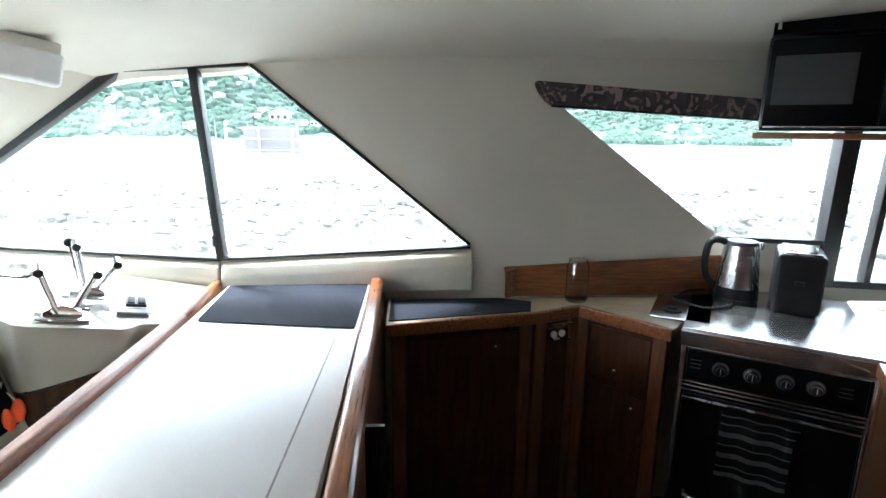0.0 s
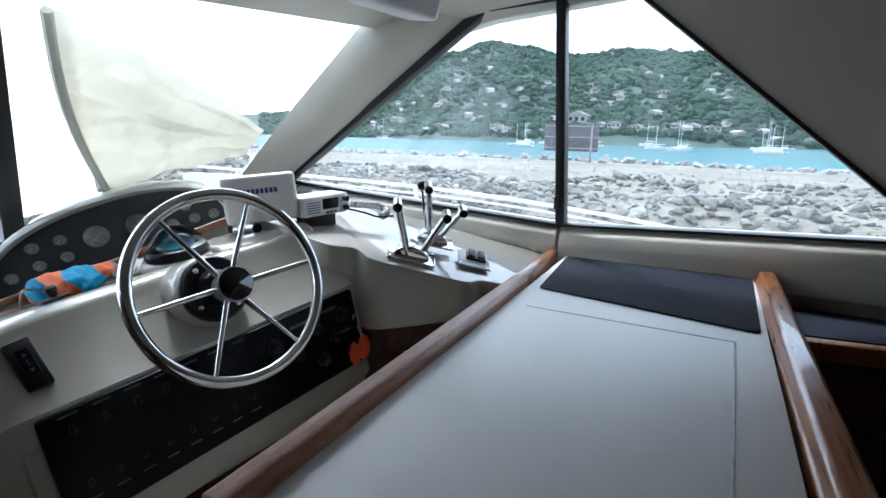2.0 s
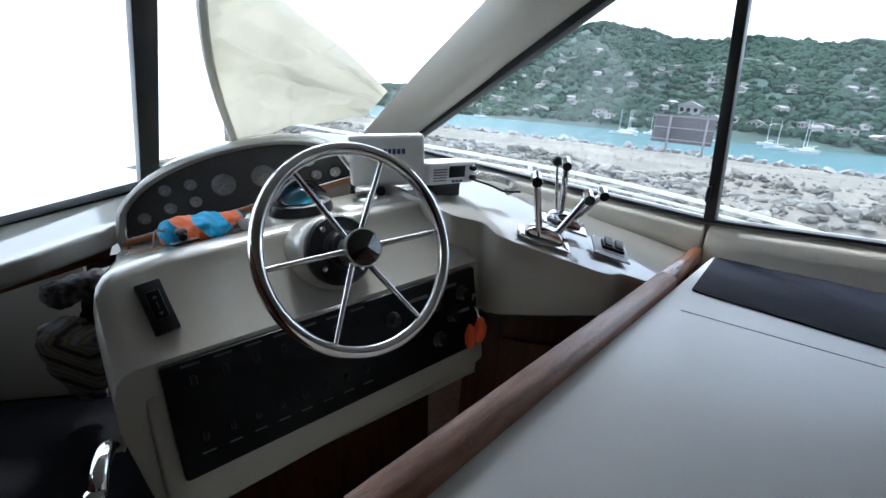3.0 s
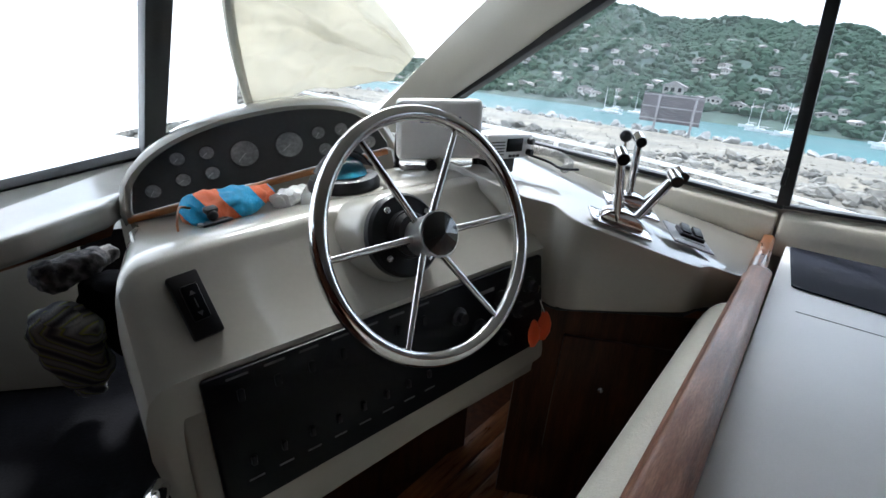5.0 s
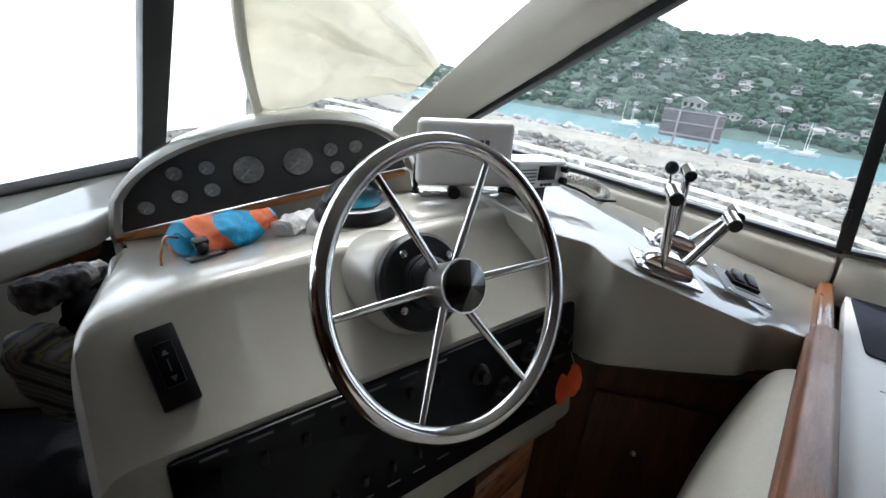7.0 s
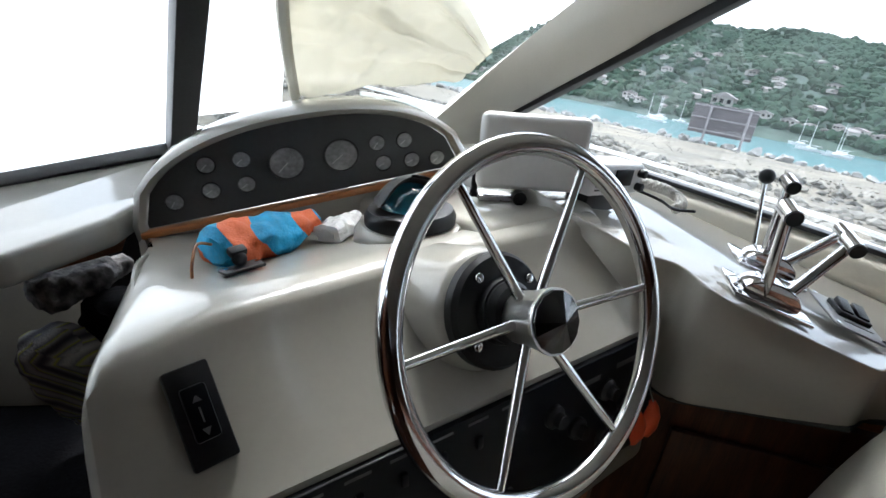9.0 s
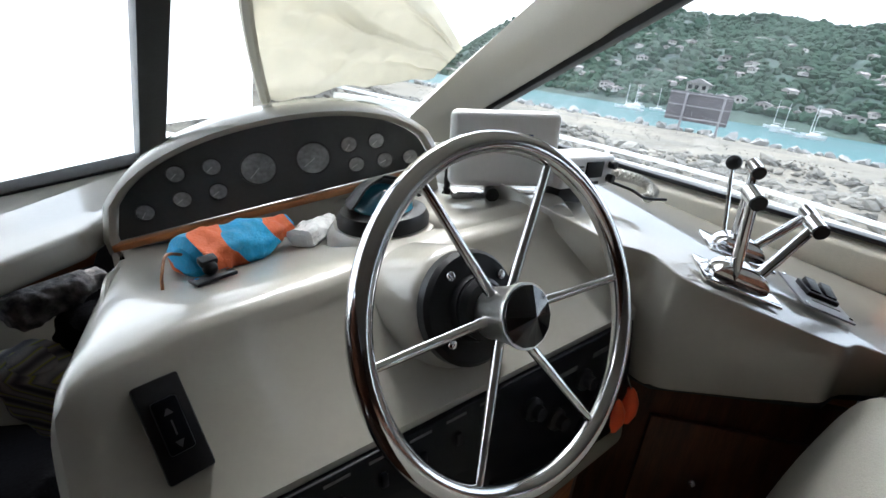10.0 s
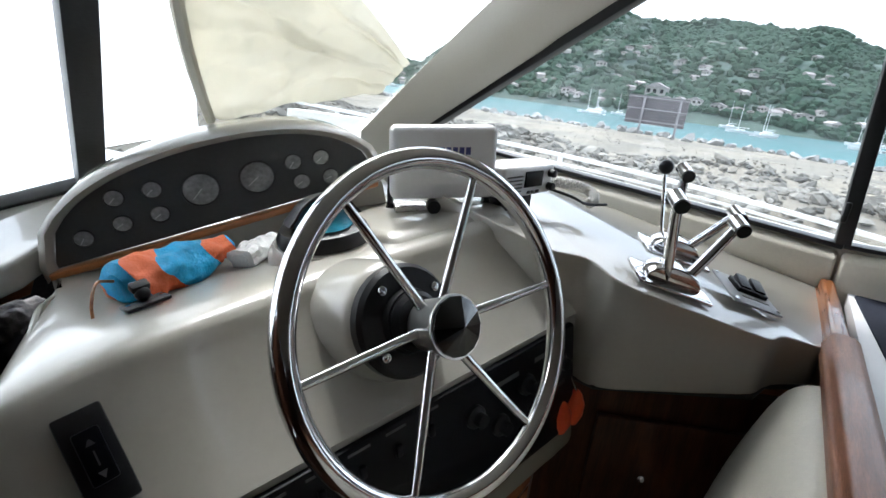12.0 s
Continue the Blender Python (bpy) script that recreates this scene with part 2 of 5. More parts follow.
def join(bm, b, m=None):
    if m is not None:
        b.transform(m)
    if bm is None:
        return b
    me = bpy.data.meshes.new("tmp")
    b.to_mesh(me)
    b.free()
    bm.from_mesh(me)
    bpy.data.meshes.remove(me)
    return bm


def cyl(r, h, m=None, r2=None, n=24, w=0.0, bm=None, seg=2):
    """Along z, from z = 0 to h."""
    b = bmesh.new()
    bmesh.ops.create_cone(b, cap_ends=True, segments=n, radius1=r, radius2=r if r2 is None else r2, depth=h, matrix=Matrix.Translation((0, 0, h / 2)))
    bevel(b, w, seg, 0.8)
    return join(bm, b, m)


def ball(r, m=None, bm=None, u=20, v=12):
    b = bmesh.new()
    bmesh.ops.create_uvsphere(b, u_segments=u, v_segments=v, radius=r)
    return join(bm, b, m)


def lathe(profile, m=None, n=32, bm=None):
    """Profile of (radius, z), turned about z."""
    b = bmesh.new()
    rings = []
    for r, z in profile:
        if r < 1e-6:
            rings.append([b.verts.new((0, 0, z))])
        else:
            rings.append([b.verts.new((r * math.cos(2 * math.pi * i / n), r * math.sin(2 * math.pi * i / n), z)) for i in range(n)])
    for a, c in zip(rings, rings[1:]):
        for i in range(n):
            j = (i + 1) % n
            vs = [a[i % len(a)], a[j % len(a)], c[j % len(c)], c[i % len(c)]]
            vs = list(dict.fromkeys(vs))
            if len(vs) > 2:
                b.faces.new(vs)
    for ring in (rings[0], rings[-1]):
        if len(ring) > 2:
            b.faces.new(ring)
    return join(bm, b, m)


def spline(points, steps=8):
    """Points on a smooth curve through the given ones."""
    ps = [Vector(p) for p in points]
    q = [2 * ps[0] - ps[1]] + ps + [2 * ps[-1] - ps[-2]]
    out = []
    for i in range(1, len(q) - 2):
        for k in range(steps):
            t = k / steps
            a, b, c, d = q[i - 1], q[i], q[i + 1], q[i + 2]
            out.append(0.5 * (2 * b + (c - a) * t + (2 * a - 5 * b + 4 * c - d) * t * t + (3 * b - a - 3 * c + d) * t ** 3))
    return out + [ps[-1]]


def tube(points, r, n=10, closed=False, bm=None, m=None):
    b = bmesh.new()
    ps = [Vector(p) for p in points]
    rad = r if callable(r) else (lambda s: r)
    rings = []
    up = Vector((0.013, 0.11, 1))
    for i, p in enumerate(ps):
        if closed:
            d = ps[(i + 1) % len(ps)] - ps[i - 1]
        else:
            d = ps[min(i + 1, len(ps) - 1)] - ps[max(i - 1, 0)]
        d.normalize()
        s = d.cross(up)
        if s.length < 0.05:
            s = d.cross(Vector((1, 0, 0)))
        s.normalize()
        v = s.cross(d)
        k = rad(i / max(1, len(ps) - 1))
        rings.append([b.verts.new(p + k * (math.cos(2 * math.pi * j / n) * s + math.sin(2 * math.pi * j / n) * v)) for j in range(n)])
    pairs = list(zip(rings, rings[1:])) + ([(rings[-1], rings[0])] if closed else [])
    for a, c in pairs:
        for j in range(n):
            b.faces.new((a[j], a[(j + 1) % n], c[(j + 1) % n], c[j]))
    if not closed:
        b.faces.new(rings[0])
        b.faces.new(rings[-1])
    return join(bm, b, m)


def prism(poly, depth, m=None, w=0.0, seg=2, bm=None):
    """Polygon of (x, y) in the xy plane, raised from z = 0 to depth."""
    b = bmesh.new()
    lo = [b.verts.new((x, y, 0)) for x, y in poly]
    hi = [b.verts.new((x, y, depth)) for x, y in poly]
    b.faces.new(lo)
    b.faces.new(hi)
    for i in range(len(poly)):
        j = (i + 1) % len(poly)
        b.faces.new((lo[i], lo[j], hi[j], hi[i]))
    bmesh.ops.recalc_face_normals(b, faces=b.faces)
    bevel(b, w, seg)
    return join(bm, b, m)


def slab(corners, t, w=0.0, seg=2, bm=None, holes=()):
    """A plate of thickness t behind a flat outline of 3D corners (against its normal)."""
    b = bmesh.new()
    ps = [Vector(c) for c in corners]
    nrm = Vector((0, 0, 0))
    for i in range(len(ps)):
        nrm += ps[i].cross(ps[(i + 1) % len(ps)])
    nrm.normalize()
    lo = [b.verts.new(p - nrm * t) for p in ps]
    hi = [b.verts.new(p) for p in ps]
    b.faces.new(lo)
    b.faces.new(hi)
    for i in range(len(ps)):
        j = (i + 1) % len(ps)
        b.faces.new((lo[i], lo[j], hi[j], hi[i]))
    bmesh.ops.recalc_face_normals(b, faces=b.faces)
    bevel(b, w, seg)
    return join(bm, b)


def axes(o, x, y=None, z=None):
    """A frame at o with its x axis along x and z axis near z."""
    X = Vector(x).normalized()
    Z = Vector(z or (0, 0, 1))
    Y = Z.cross(X).normalized()
    Z = X.cross(Y)
    return Matrix.Translation(o) @ Matrix((X, Y, Z)).transposed().to_4x4()


def rock(r, seed, flat=0.75, sub=2):
    b = bmesh.new()
    bmesh.ops.create_icosphere(b, subdivisions=sub, radius=1)
    off = Vector((seed * 3.1, seed * 1.7, seed * 0.9))
    for v in b.verts:
        p = v.co.copy()
        k = 1 + 0.55 * noise.noise(p * 1.1 + off) + 0.22 * noise.noise(p * 2.7 + off)
        cell = noise.cell_vector(p * 1.3 + off)
        v.co = Vector((p.x * k, p.y * k * 0.85, p.z * k * flat)) * r + (cell - Vector((0.5, 0.5, 0.5))) * r * 0.28
    return b


# ---- cabin structure ----
FLOOR = 0.1
WALL = 1.13


def holed(outline, holes, thickness, place):
    """A plate with openings: flat outlines (a, b), mapped to 3D by place(a, b, depth)."""
    b = bmesh.new()
    edges = []
    for loop in (outline, *holes):
        vs = [b.verts.new((p[0], p[1], 0)) for p in loop]
        edges += [b.edges.new((vs[i], vs[(i + 1) % len(vs)])) for i in range(len(vs))]
    bmesh.ops.triangle_fill(b, use_beauty=True, use_dissolve=True, edges=edges)
    r = bmesh.ops.extrude_face_region(b, geom=b.faces[:])
    for v in [g for g in r["geom"] if isinstance(g, bmesh.types.BMVert)]:
        v.co.z = thickness
    for v in b.verts:
        v.co = place(*v.co)
    return b


def rounded(poly, r, steps=4):
    """Corners of a flat outline cut round; r may be one radius or one a corner."""
    out = []
    for i, p in enumerate(poly):
        p, a, c = Vector(p), Vector(poly[i - 1]), Vector(poly[(i + 1) % len(poly)])
        k = r[i] if isinstance(r, (list, tuple)) else r
        if k <= 0:
            out.append(tuple(p))
            continue
        s, e = p + (a - p).normalized() * k, p + (c - p).normalized() * k
        for j in range(steps + 1):
            t = j / steps
            out.append(tuple(s * (1 - t) ** 2 + p * 2 * t * (1 - t) + e * t * t))
    return out


def on_wall(y, z, d):
    return Vector((WALL + d, y, z))


SIDE = rounded([(1.22, 1.285), (0.33, 1.885), (-0.125, 1.915), (-0.922, 1.258), (0.03, 1.212)], [0.0, 0.03, 0.05, 0.015, 0])
AFT = rounded([(-1.15, 1.86), (-1.92, 1.29), (-2.36, 1.27), (-2.36, 1.80)], [0.035, 0.02, 0, 0])
AFT2 = [(-2.43, 1.80), (-2.43, 1.10), (-3.3, 1.05), (-3.3, 1.75)]

starboard = part("wall_starboard", holed([(1.9, 0.1), (1.9, 1.28), (1.27, 1.30), (0.62, 1.98), (-0.3, 2.06), (-3.6, 2.06), (-3.6, 0.1)], [SIDE, AFT, AFT2], 0.06, on_wall), LINER)
tagged(starboard, "cream vinyl-lined cabin side with slanted windows", "wall", kind="structure")

# padded coaming below the side window, two lengths that meet under the mullion
for a, b_, za, zb in ((1.15, 0.035, 1.275, 1.205), (0.027, -0.925, 1.205, 1.251)):
    bm = bmesh.new()
    ring = []
    for y, z in ((a, za), (b_, zb)):
        ring.append([bm.verts.new(p) for p in ((WALL, y, z - 0.005), (WALL - 0.03, y, z - 0.02), (WALL - 0.045, y, z - 0.06), (WALL - 0.04, y, 1.085), (WALL, y, 1.085))])
    for i in range(5):
        bm.faces.new((ring[0][i], ring[0][(i + 1) % 5], ring[1][(i + 1) % 5], ring[1][i]))
    bm.faces.new(ring[0])
    bm.faces.new(ring[1])
    bmesh.ops.recalc_face_normals(bm, faces=bm.faces)
    part("coaming_panel", bevel(bm, 0.008, 3, 0.3), VINYL, starboard, "padded cream vinyl coaming")


side_window = thing("window_1", "slanted side window with black frame and mullion", "window", kind="structure")
part("pane", holed([(y, z) for y, z in SIDE], [], 0.006, lambda y, z, d: Vector((WALL + 0.03 + d, y, z))), GLASS, side_window).visible_shadow = False


def bar(p, q, w, d, m=RUBBER, parent=None, name="frame_bar", bev=0.003):
    """A flat bar from p to q, w wide across the wall plane and d deep."""
    p, q = Vector(p), Vector(q)
    f = axes((p + q) / 2, q - p, z=(-1, 0, 0.001))
    return part(name, box((q - p).length, w, d, f, bev), m, parent)


def W(y, z, x=WALL + 0.012):
    return (x, y, z)


bar(W(1.235, 1.285), W(0.33, 1.895), 0.036, 0.05, parent=side_window)
bar(W(0.345, 1.893), W(-0.12, 1.924), 0.028, 0.05, parent=side_window)
bar(W(-0.125, 1.915), W(-0.917, 1.263), 0.012, 0.04, parent=side_window)
bar(W(1.22, 1.283), W(0.03, 1.208), 0.012, 0.05, parent=side_window)
bar(W(0.03, 1.210), W(-0.917, 1.254), 0.010, 0.05, parent=side_window)
bar(W(0.075, 1.905), W(0.032, 1.212), 0.030, 0.05, parent=side_window, name="mullion")
part("latch", box(0.012, 0.012, 0.045, pose(WALL - 0.02, 0.047, 1.285), 0.004), RUBBER, side_window)

aft_window = thing("window_2", "aft side window under a floral pelmet", "window", kind="structure")
part("pane", holed(AFT, [], 0.006, lambda y, z, d: Vector((WALL + 0.03 + d, y, z))), GLASS, aft_window).visible_shadow = False
part("pane", holed(AFT2, [], 0.006, lambda y, z, d: Vector((WALL + 0.03 + d, y, z))), GLASS, aft_window).visible_shadow = False
bar(W(-2.395, 1.83), W(-2.385, 1.08), 0.075, 0.06, parent=aft_window, name="window_post")
bar(W(-2.60, 1.75), W(-2.575, 1.08), 0.03, 0.04, parent=aft_window, name="mullion")
bar(W(-1.93, 1.285), W(-2.36, 1.265), 0.02, 0.05, parent=aft_window)
bar(W(-2.43, 1.092), W(-3.3, 1.045), 0.03, 0.05, parent=aft_window)

# windscreen in its raked plane
C1, C2, C3 = Vector((0.90, 1.28, 1.28)), Vector((1.0, 0.70, 1.90)), Vector((-1.3, 1.65, 1.12))
WS_N = (C2 - C1).cross(C3 - C1).normalized()
if WS_N.y > 0:
    WS_N = -WS_N


def screen(x, z, d=0.0):
    """The point of the windscreen's plane at x and z, moved d outwards."""
    y = C1.y - (WS_N.x * (x - C1.x) + WS_N.z * (z - C1.z)) / WS_N.y
    return Vector((x, y, z)) - WS_N * d


windscreen = thing("window_3", "raked windscreen with a dark centre mullion", "window", kind="structure")
WS_OUT = [(-1.6, 0.75), (-0.6, 0.915), (0.21, 1.165), (0.89, 1.285), (1.03, 1.89), (0.2, 1.80), (-1.6, 1.75)]


def plate(poly, t, d=0.0):
    b = bmesh.new()
    lo, hi = [b.verts.new(screen(x, z, d)) for x, z in poly], [b.verts.new(screen(x, z, d + t)) for x, z in poly]
    b.faces.new(lo)
    b.faces.new(hi)
    for i in range(len(poly)):
        j = (i + 1) % len(poly)
        b.faces.new((lo[i], lo[j], hi[j], hi[i]))
    return b


part("pane", plate([(0.22, 1.168), (0.89, 1.285), (1.03, 1.89), (0.012, 1.79)], 0.006), GLASS, windscreen).visible_shadow = False
part("pane", plate([(-1.6, 0.75), (-0.6, 0.915), (0.19, 1.16), (-0.022, 1.785), (-1.6, 1.75)], 0.006), GLASS, windscreen).visible_shadow = False


def sbar(a, b_, w, d, m=RUBBER, name="frame_bar", out=-0.02):
    p, q = screen(*a, out), screen(*b_, out)
    return part(name, box((q - p).length, w, d, axes((p + q) / 2, q - p, z=WS_N), 0.004), m, windscreen)


sbar((0.215, 1.165), (-0.005, 1.80), 0.052, 0.05, name="mullion")
sbar((-1.6, 0.75), (-0.6, 0.915), 0.034, 0.03)
sbar((-0.605, 0.912), (0.24, 1.172), 0.034, 0.03)
sbar((0.20, 1.165), (0.62, 1.238), 0.026, 0.03)

# pillar between windscreen and side window
bm = bmesh.new()
PIL = [((0.885, 1.262, 1.20), (1.105, 1.62, 1.20), (1.128, 1.255, 1.20)), ((0.885, 1.262, 1.285), (1.105, 1.45, 1.285), (1.128, 1.225, 1.285)),
       ((0.955, 0.995, 1.59), (1.15, 1.02, 1.60), (1.128, 0.775, 1.60)), ((1.03, 0.70, 1.895), (1.16, 0.68, 1.92), (1.128, 0.335, 1.905)), ((1.03, 0.62, 2.0), (1.16, 0.55, 2.0), (1.128, 0.25, 2.0))]
rows_ = []
for a, c, e in PIL:
    a, c, e = Vector(a), Vector(c), Vector(e)
    mid1, mid2 = a.lerp(e, 0.33) + Vector((-0.035, -0.012, -0.012)), a.lerp(e, 0.7) + Vector((-0.03, -0.012, -0.012))
    rows_.append([bm.verts.new(p) for p in (a, mid1, mid2, e, c)])
for r0, r1 in zip(rows_, rows_[1:]):
    for i in range(5):
        bm.faces.new((r0[i], r0[(i + 1) % 5], r1[(i + 1) % 5], r1[i]))
bm.faces.new(rows_[0])
bm.faces.new(rows_[-1])
tagged(part("pillar", bm, LINER, smooth=1.2), "cream moulded windscreen pillar", "pillar", kind="structure")

# ceiling with a coved edge along the side and a lowered front
bm = bmesh.new()
prof = [(1.19, 1.90), (1.115, 1.93), (1.04, 1.965), (0.90, 2.0), (0.6, 2.02), (-2.2, 2.03)]
yy = [(0.66, -0.115), (0.3, -0.045), (-0.1, -0.01), (-0.6, 0.03), (-3.6, 0.05)]
g = [[bm.verts.new((x, y, z + dz * (1 if k else 1))) for k, (x, z) in enumerate(prof)] for y, dz in yy]
for a, c in zip(g, g[1:]):
    for i in range(len(prof) - 1):
        bm.faces.new((a[i], a[i + 1], c[i + 1], c[i]))
r = bmesh.ops.extrude_face_region(bm, geom=bm.faces[:])
for v in [q for q in r["geom"] if isinstance(q, bmesh.types.BMVert)]:
    v.co.z += 0.08
tagged(part("ceiling", bm, LINER, smooth=1.0), "cream vinyl headliner with a coved edge", "ceiling", kind="structure")
for pts in (((0.70, 0.06, 2.006), (0.92, 0.16, 1.985), (1.06, 0.26, 1.935)), ((0.50, -1.40, 2.055), (0.85, -1.68, 2.05), (1.05, -1.86, 2.01), (1.122, -1.93, 1.97))):
    tagged(part("seam_piping", tube(spline(pts, 6), 0.004, 6), LINER), "cream piping along a headliner seam", "trim", kind="structure")
tagged(part("windscreen_header", slab([(1.06, 0.70, 1.885), (-1.6, 1.15, 1.755), (-1.6, 0.62, 1.93), (1.06, 0.58, 1.93)], 0.05, 0.012), LINER), "cream vinyl windscreen header", "trim", kind="structure")

tagged(part("floor", box(3.6, 6.0, 0.1, pose(-0.55, -0.7, FLOOR - 0.05)), CABINET), "dark cabin sole", "floor", kind="structure")
# port side and aft bulkhead, unseen, dark to cut bounced light; bow bulkhead
port = part("wall_port", holed([(1.9, 0.1), (1.9, 1.6), (0.6, 2.06), (-3.6, 2.06), (-3.6, 0.1)], [],
                            0.06, lambda y, z, d: Vector((-2.2 - d, y, z))), CABINET)
tagged(port, "plain unseen cabin side, dark teak to cut bounced light", "wall", kind="structure")
aftw = part("wall_aft", holed([(-2.2, 0.1), (1.2, 0.1), (1.2, 2.08), (-2.2, 2.08)], [],
                            0.06, lambda x, z, d: Vector((x, -3.6 - d, z))), CABINET)
tagged(aftw, "plain unseen aft bulkhead, dark teak to cut bounced light", "wall", kind="structure")
# near-black colour takes the place of shade on this bulkhead
tagged(part("wall_bow", box(3.4, 0.05, 1.0, pose(-0.5, 1.9, 0.45)), DARK), "bow bulkhead below the windscreen, coloured black for shade", "wall", kind="structure")

# unseen panel added to stop sky light leaking in beside the windscreen
tagged(part("windscreen_leak_block", plate([(-2.3, 0.62), (-1.58, 0.752), (-1.58, 1.76), (-2.3, 1.75)], 0.05), LINER), "unseen cream panel blocking a light leak beside the windscreen", "wall", kind="structure")

# ---- white counter between the two teak rails ----
TOP = 1.118
counter = thing("counter", "white laminate counter with a hatch seam and teak rails", "counter")
bm = box(1.31, 0.53, 0.03, pose(0.435, -0.268, TOP - 0.015), 0.002)
part("top", bm, LAMINATE, counter)
part("body", box(1.27, 0.57, TOP - 0.03 - FLOOR, pose(0.445, -0.300, (TOP - 0.03 + FLOOR) / 2)), CABINET, counter, "dark teak counter body")
SEAM = material("pale_seam", (0.42, 0.42, 0.44), 0.5, var=0.2, scale=60)
part("hatch_seam", tube([(-0.21, -0.452, TOP), (0.555, -0.472, TOP), ], 0.0022, 6), SEAM, counter, "raised pale bead round the hatch")
part("hatch_seam", tube([(0.555, -0.472, TOP), (0.555, -0.05, TOP)], 0.0012, 6), SEAM, counter)


def rail(a, b_, w, h, name, m, parent):
    """A moulded teak fiddle rail from a to b_ in plan, its foot on the counter."""
    p, q = Vector((*a, 0)), Vector((*b_, 0))
    f = axes(p + Vector((0, 0, TOP - 0.02)), q - p)
    L = (q - p).length
    sec = [(-w / 2, 0), (w / 2, 0), (w / 2, h * 0.45), (w * 0.40, h * 0.55), (w * 0.34, h * 0.92), (w * 0.2, h), (-w * 0.3, h), (-w / 2, h * 0.8)]
    b = prism(sec, L, Matrix(((0, 0, 1, 0), (1, 0, 0, 0), (0, 1, 0, 0), (0, 0, 0, 1))), 0.003)
    b.transform(f)
    return part(name, b, m, parent)


rail((-0.24, 0.019), (0.722, 0.026), 0.050, 0.042, "rail", WORN, counter)
rail((0.725, 0.030), (1.085, 0.040), 0.034, 0.040, "rail", TEAK, counter)
rail((-0.24, -0.573), (1.075, -0.555), 0.052, 0.050, "rail", TEAK, counter)

mat = part("mat", prism(rounded([(1.072, -0.012), (1.078, -0.525), (0.625, -0.520), (0.70, -0.035)], 0.012, 2), 0.004, pose(0, 0, TOP + 0.0005), 0.001), MAT)
tagged(mat, "dark grey non-slip mat lying on the white counter", "mat")

# ---- helm seat backrest, footwell ----
bm = bmesh.new()
sec = [(-0.01, 1.085), (0.035, 1.09), (0.072, 1.065), (0.098, 0.99), (0.125, 0.86), (0.15, 0.66), (0.15, 0.5), (-0.01, 0.5)]
secr = spline([(0, y, z) for y, z in sec[:6]], 4)
poly = [(p.y, p.z) for p in secr] + [(0.15, 0.5), (-0.005, 0.5)]
bm = prism(poly, 0.84, Matrix(((0, 0, 1, -0.22), (1, 0, 0, 0.01), (0, 1, 0, -0.005), (0, 0, 0, 1))), 0.018, 3)
seat = thing("helm_bench", "cream vinyl helm bench with padded backrest", "seat")
part("backrest", bm, VINYL, seat)
part("seat_cushion", box(0.30, 0.34, 0.10, pose(-0.03, 0.33, 0.50), 0.03, 3), VINYL, seat)
part("base", box(0.28, 0.30, 0.36, pose(-0.03, 0.31, 0.27), 0.004), CABINET, seat, "dark teak seat base")

platform = thing("helm_floor", "varnished teak plank footwell floor", "floor", kind="structure")
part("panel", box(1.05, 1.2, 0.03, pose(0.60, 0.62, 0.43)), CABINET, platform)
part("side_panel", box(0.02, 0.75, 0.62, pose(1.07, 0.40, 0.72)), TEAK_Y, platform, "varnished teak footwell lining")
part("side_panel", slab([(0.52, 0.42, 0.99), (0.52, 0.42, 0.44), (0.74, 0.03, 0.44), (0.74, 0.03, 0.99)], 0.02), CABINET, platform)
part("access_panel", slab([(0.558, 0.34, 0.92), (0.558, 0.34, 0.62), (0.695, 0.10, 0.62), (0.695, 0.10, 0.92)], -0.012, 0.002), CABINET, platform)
part("knob", ball(0.008, pose(0.598, 0.245, 0.80)), CHROME, platform, "small chrome knob")

# ---- helm console ----
DASH = pose(0.165, 0.53, 1.17, 0, -6.9, -13)
console = thing("helm_console", "cream gelcoat helm console with instruments", "console", at=DASH)


def along_u(poly, u0, u1, w=0.0, seg=3):
    """A section of (v, z) drawn out along the console from u0 to u1."""
    return prism(poly, u1 - u0, Matrix(((0, 0, 1, u0), (1, 0, 0, 0), (0, 1, 0, 0), (0, 0, 0, 1))), w, seg)


def console_shell():
    """The moulded body: sections along u with a rounded shoulder at the inboard end."""
    sec = [(-0.058, -0.092), (-0.024, 0.010), (-0.018, 0.0225), (-0.008, 0.0300), (0.006, 0.0330), (0.045, 0.027), (0.30, -0.018), (0.54, -0.080), (0.80, -0.12), (0.80, -0.42), (0.10, -0.42), (-0.030, -0.415), (-0.055, -0.40), (-0.062, -0.35)]
    b = bmesh.new()
    grid = []
    for u, d in ((-0.415, 0.10), (-0.414, 0.070), (-0.411, 0.040), (-0.404, 0.018), (-0.392, 0.006), (-0.375, 0.001), (-0.34, 0), (-0.28, 0), (-0.14, 0), (0.0, 0), (0.34, 0)):
        crest = 0.107 + 0.08 * max(-0.28, min(u, 0)) + 0.30 * min(u + 0.28, 0)
        k = max(0.0, min(1.0, (-0.28 - u) / 0.13))
        row = []
        for v, z in sec:
            f = 1.0 if -0.1 < z else 0.0
            if f and v < 0.1 and z > -0.09:
                v += crest
            drop = d * f * (1 if v < 0.18 else max(0.3, 1.1 - 1.3 * v))
            taper = k * (0.22 * max(0, v) + 0.10 * max(0, -z - 0.1))
            row.append(b.verts.new((u + taper, v, z - drop)))
        grid.append(row)
    n = len(sec)
    for r0, r1 in zip(grid, grid[1:]):
        for i in range(n):
            b.faces.new((r0[i], r0[(i + 1) % n], r1[(i + 1) % n], r1[i]))
    b.faces.new(grid[0])
    b.faces.new(grid[-1])
    return b


